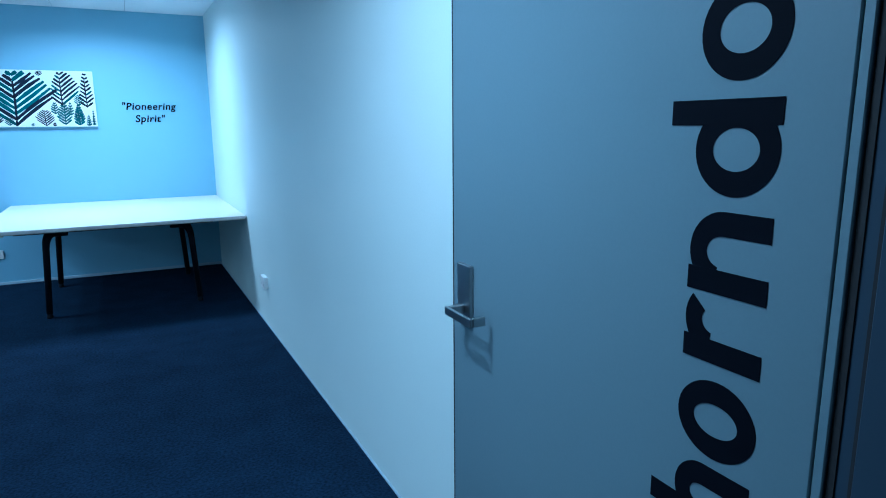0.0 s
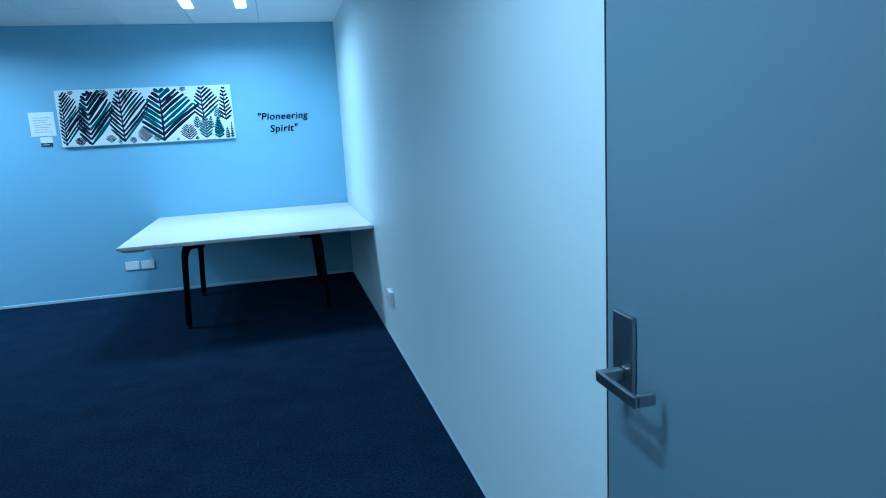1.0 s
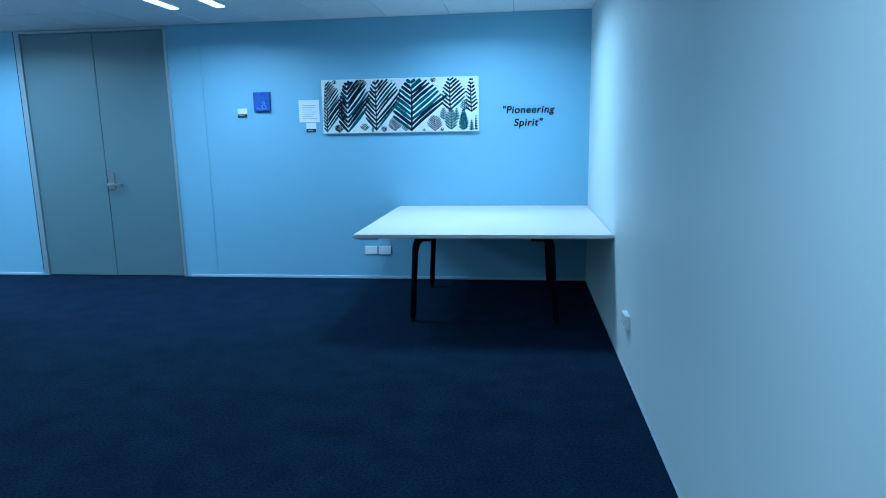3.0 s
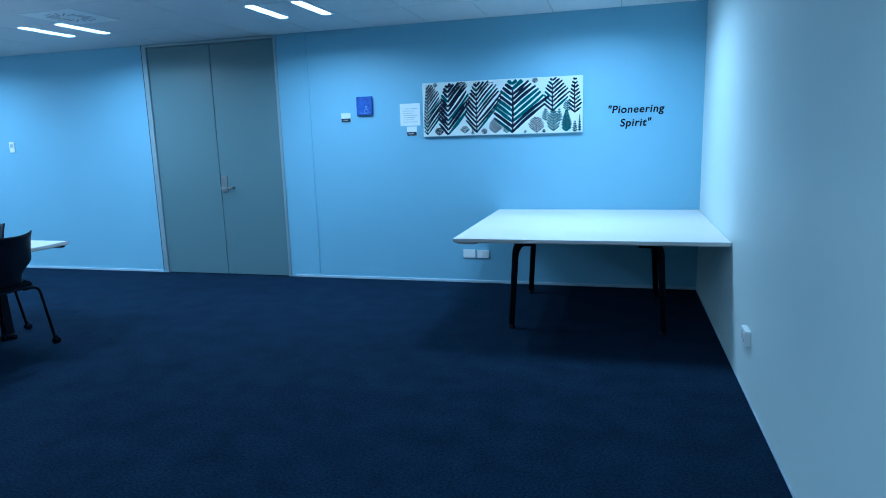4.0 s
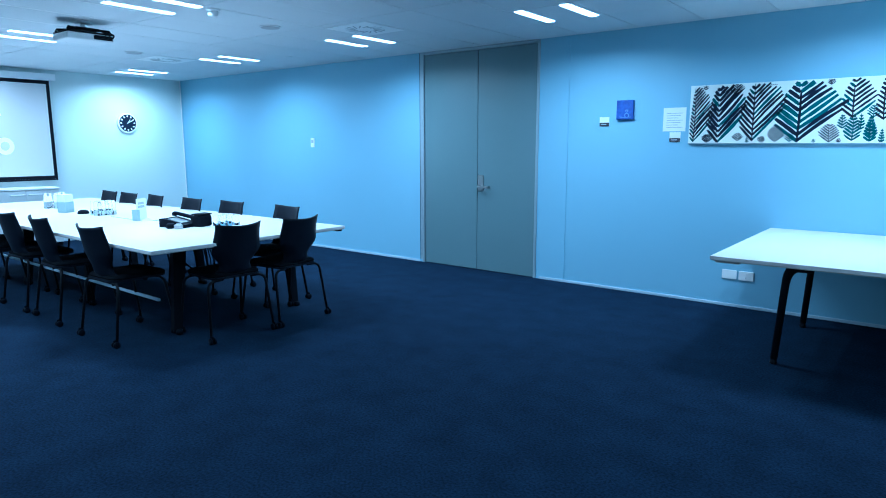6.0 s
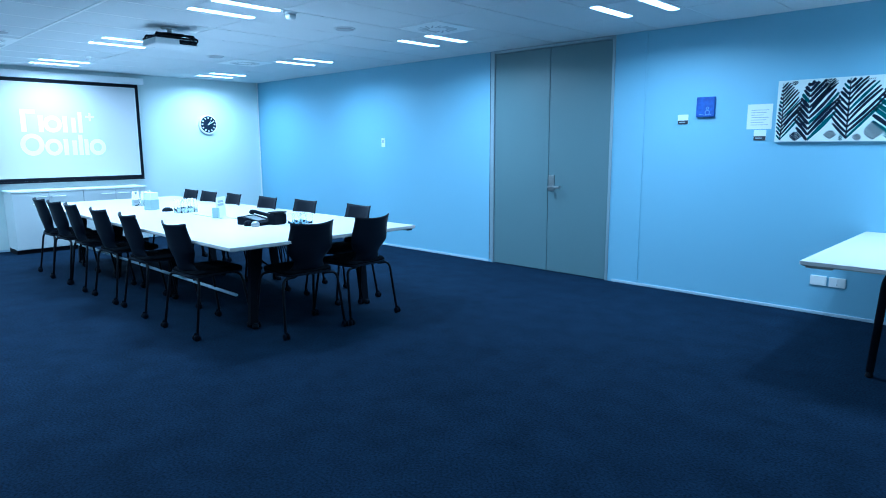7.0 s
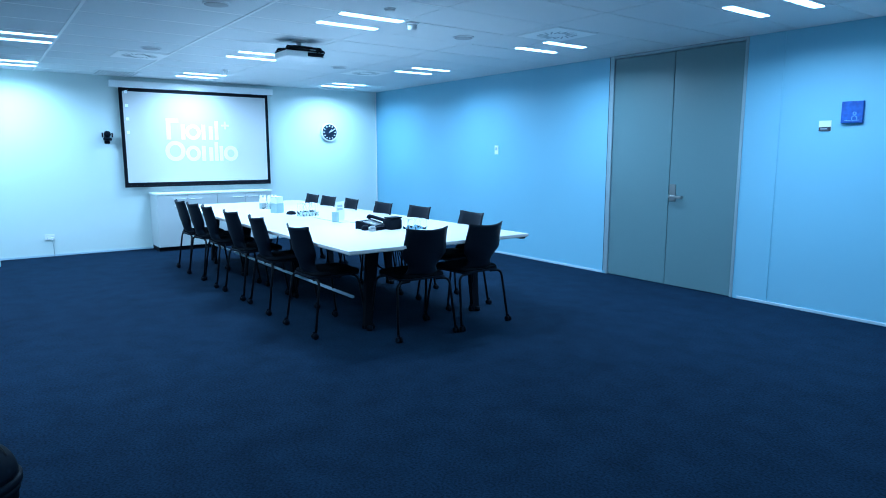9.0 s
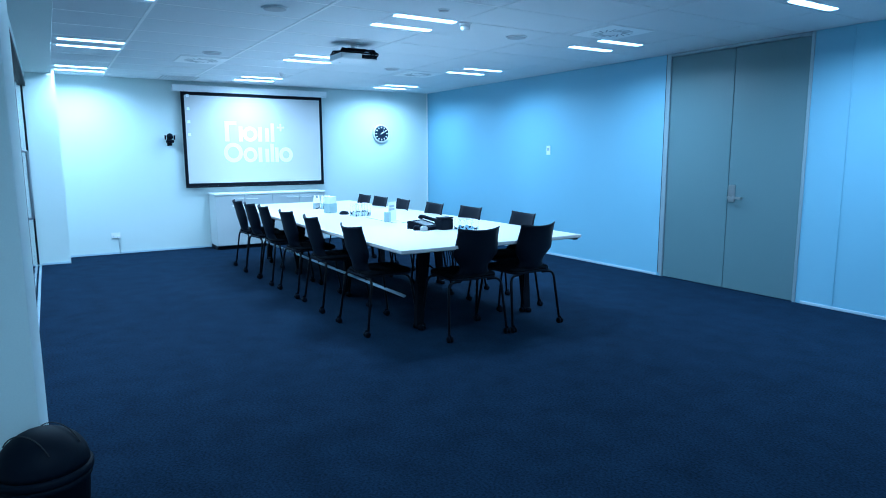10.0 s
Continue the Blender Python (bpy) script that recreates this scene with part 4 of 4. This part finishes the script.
d = thing("conference_puck", "small black dome shaped microphone on the table", "microphone", (-7.63, -3.13, TT))
part("dome", add_lathe(bmesh.new(), [(0.055, 0.0), (0.055, 0.012), (0.045, 0.03), (0.02, 0.04)], 20), M_PLASTIC, d, "", True)
d = thing("table_cable", "thin white cable lying on the table", "cable", (-6.46, -3.0, TT))
part("cord", add_tube(bmesh.new(), bend([(0, 0, 0.003), (0.2, 0.06, 0.003), (0.35, -0.02, 0.003), (0.62, 0.0, 0.003)], 0.1, 6), 0.0028, 6), M_PRINT, d, "", True)


# ---- wall with the projection screen ----
def screen():
    d = thing("projection_screen", "lowered projection screen with a black border showing a white mark", "projection screen", (FAR, 0, 0))
    y0, y1, z0, z1 = -4.257, -2.071, 0.950, 2.346
    x = 0.075
    part("case", box(0.004, 0.115, -4.37, -1.99, 2.3505, 2.447, 0.010, 2), M_BAR, d, "long white roller case")
    part("black_border", box(x, x + 0.003, y0, y1, z0, 2.350), M_BLACK, d, "black cloth border")
    part("cloth", box(x + 0.0035, x + 0.0055, y0 + 0.047, y1 - 0.047, z0 + 0.045, z1 - 0.047), M_SCREEN, d, "pale cloth with a faint glow in place of projector light")
    part("bottom_bar", box(x - 0.008, x + 0.012, y0, y1, z0 - 0.022, z0 - 0.0005, 0.005, 2), M_BLACK, d, "black weight bar")
    # two rows of plain bars and rings in the proportions of the shown mark
    def shown_bar(ya, yb, za, zb):
        part("shown_block", box(x + 0.006, x + 0.0068, ya, yb, za, zb), M_SHOWN, d, "white bar of the shown mark")

    def shown_ring(yc, zc, ry, rz, w):
        bm = bmesh.new()
        n = 28
        rings = []
        for a, b in ((ry, rz), (ry - w, rz - w)):
            rings.append([[bm.verts.new((x + dx, yc + a * math.cos(2 * math.pi * i / n), zc + b * math.sin(2 * math.pi * i / n))) for i in range(n)] for dx in (0.006, 0.0068)])
        for i in range(n):
            j = (i + 1) % n
            for p, q in ((rings[0][1], rings[1][1]), (rings[0][0], rings[1][0]), (rings[0][0], rings[0][1]), (rings[1][0], rings[1][1])):
                bm.faces.new((p[i], p[j], q[j], q[i]))
        part("shown_block", bm, M_SHOWN, d, "white ring of the shown mark")
    shown_bar(-3.65, -3.585, 1.625, 1.935)
    shown_bar(-3.585, -3.47, 1.875, 1.935)
    shown_bar(-3.44, -3.38, 1.625, 1.855)
    shown_ring(-3.265, 1.740, 0.115, 0.118, 0.058)
    shown_bar(-3.14, -3.08, 1.625, 1.855)
    shown_bar(-3.03, -2.97, 1.625, 1.835)
    shown_bar(-2.94, -2.885, 1.625, 1.915)
    shown_bar(-2.84, -2.72, 1.835, 1.865)
    shown_bar(-2.795, -2.765, 1.790, 1.910)
    shown_ring(-3.535, 1.455, 0.145, 0.152, 0.062)
    shown_ring(-3.275, 1.420, 0.110, 0.118, 0.054)
    shown_bar(-3.15, -3.09, 1.305, 1.535)
    shown_bar(-3.04, -2.98, 1.305, 1.515)
    shown_bar(-2.955, -2.90, 1.305, 1.595)
    shown_bar(-2.88, -2.825, 1.305, 1.535)
    shown_ring(-2.705, 1.420, 0.112, 0.118, 0.056)
    for k in range(4):
        part("shown_icon", box(x + 0.006, x + 0.0068, y0 + 0.075, y0 + 0.115, 2.27 - 0.19 * k, 2.31 - 0.19 * k), M_SHOWN, d, "small pale block")
    return d


screen()


def wall_clock():
    d = thing("wall_clock", "round wall clock with a dark face and pale numerals", "clock", (FAR, -0.962, 1.782))

    def disc(r0, r1, a, b, mat, name, label=""):
        bm = add_lathe(bmesh.new(), [(r0, a), (r1, b)], 36)
        bmesh.ops.rotate(bm, verts=bm.verts, cent=(0, 0, 0), matrix=Matrix.Rotation(radians(90), 3, "Y"))
        return part(name, bm, mat, d, label)
    disc(0.160, 0.152, 0.0005, 0.040, M_SOCKET, "rim", "pale rim")
    disc(0.134, 0.134, 0.0405, 0.0425, M_NAVY, "face", "dark clock face")
    for k in range(12):
        a = radians(30 * k)
        bm = box(0.043, 0.0438, -0.009, 0.009, 0.092, 0.118)
        bmesh.ops.rotate(bm, verts=bm.verts, cent=(0, 0, 0), matrix=Matrix.Rotation(a, 3, "X"))
        part("hour_mark", bm, M_PAPER, d)
    for name, ln, ang in (("hour_hand", 0.065, -38), ("minute_hand", 0.098, -62)):
        bm = box(0.0442, 0.0450, -0.005, 0.005, -0.015, ln)
        bmesh.ops.rotate(bm, verts=bm.verts, cent=(0, 0, 0), matrix=Matrix.Rotation(radians(ang), 3, "X"))
        part(name.replace("_hand", "_pointer"), bm, M_PAPER, d)
    return d


wall_clock()

d = thing("wall_camera", "small black conference camera on a wall bracket", "camera", (FAR, -4.437, 1.655))
part("bracket", box(0.0005, 0.12, -0.045, 0.045, -0.055, -0.045, 0.002), M_BLACK, d)
part("mount", box(0.0005, 0.012, -0.035, 0.035, -0.10, 0.02, 0.002), M_BLACK, d)
bm = add_lathe(bmesh.new(), [(0.055, -0.0445), (0.058, -0.03), (0.045, -0.012)], 18, (0.065, 0.0))
part("base", bm, M_PLASTIC, d, "", True)
part("yoke", box(0.055, 0.075, -0.072, -0.052, -0.012, 0.055, 0.004), M_PLASTIC, d)
part("yoke", box(0.055, 0.075, 0.052, 0.072, -0.012, 0.055, 0.004), M_PLASTIC, d)
bm = bmesh.new()
bmesh.ops.create_uvsphere(bm, u_segments=18, v_segments=12, radius=0.046)
bmesh.ops.translate(bm, verts=bm.verts, vec=(0.065, 0, 0.036))
part("head", bm, M_PLASTIC, d, "", True)


def cabinet(y0, y1):
    d = thing("low_cabinet", "pale grey low cabinet with bar pulls against the wall", "cabinet", (FAR, 0, 0), 0, "low cabinets")
    dp = 0.45
    part("body", box(0.0015, dp, y0 + 0.001, y1 - 0.001, 0.06, 0.82, 0.002), M_CABINET, d)
    part("plinth", box(0.03, dp - 0.03, y0 + 0.001, y1 - 0.001, 0.0, 0.0595), M_BLACK, d, "black recessed plinth")
    mid = (y0 + y1) / 2
    for a, b, side in ((y0 + 0.004, mid - 0.0015, 1), (mid + 0.0015, y1 - 0.004, -1)):
        dr = part("door", box(dp + 0.0015, dp + 0.019, a, b, 0.066, 0.815, 0.002), M_CABINET, d)
        hy = (b - 0.19) if side > 0 else (a + 0.03)
        bm = add_tube(bmesh.new(), bend([(dp + 0.019, hy, 0.76), (dp + 0.045, hy, 0.76), (dp + 0.045, hy + 0.16, 0.76), (dp + 0.019, hy + 0.16, 0.76)], 0.012), 0.006, 8)
        part("handle", bm, M_BAR, dr, "pale bar pull", True)
    return d


for a, b in ((-3.925, -3.07), (-3.07, -2.215)):
    cabinet(a, b)
tagged(part("cabinet_top", box(FAR + 0.0015, FAR + 0.475, -3.938, -2.202, 0.8205, 0.845, 0.004), M_CABTOP), "white laminate top over the low cabinets", "worktop")


# ---- bin by the stepped wall ----
def swing_bin(x, y):
    d = thing("swing_top_bin", "black plastic bin with a domed swing lid", "bin", (x, y, 0), -50)
    part("body", add_lathe(bmesh.new(), [(0.112, 0.0), (0.118, 0.01), (0.138, 0.31), (0.145, 0.315), (0.145, 0.335)], 36), M_PLASTIC, d, "", True)
    part("rim", add_lathe(bmesh.new(), [(0.146, 0.3355), (0.152, 0.340), (0.152, 0.360), (0.144, 0.366)], 36), M_PLASTIC, d, "", True)
    rings = [(0.142 * math.cos(a), 0.3665 + 0.130 * math.sin(a)) for a in [radians(8 * k) for k in range(11)]]
    part("dome", add_lathe(bmesh.new(), rings, 36), M_PLASTIC, d, "smooth black dome", True)
    bm = bmesh.new()
    for s in (-1, 1):
        add_tube(bm, [(0.060 * s, 0.142 * math.cos(a) * 0.9, 0.3675 + 0.130 * math.sin(a) * 0.985 - 0.002) for a in [radians(35 + 11 * k) for k in range(11)]], 0.0022, 6)
    part("flap_joint", bm, M_DARKGAP, d, "joint of the swing flap")
    return d


swing_bin(-3.265, -6.10)
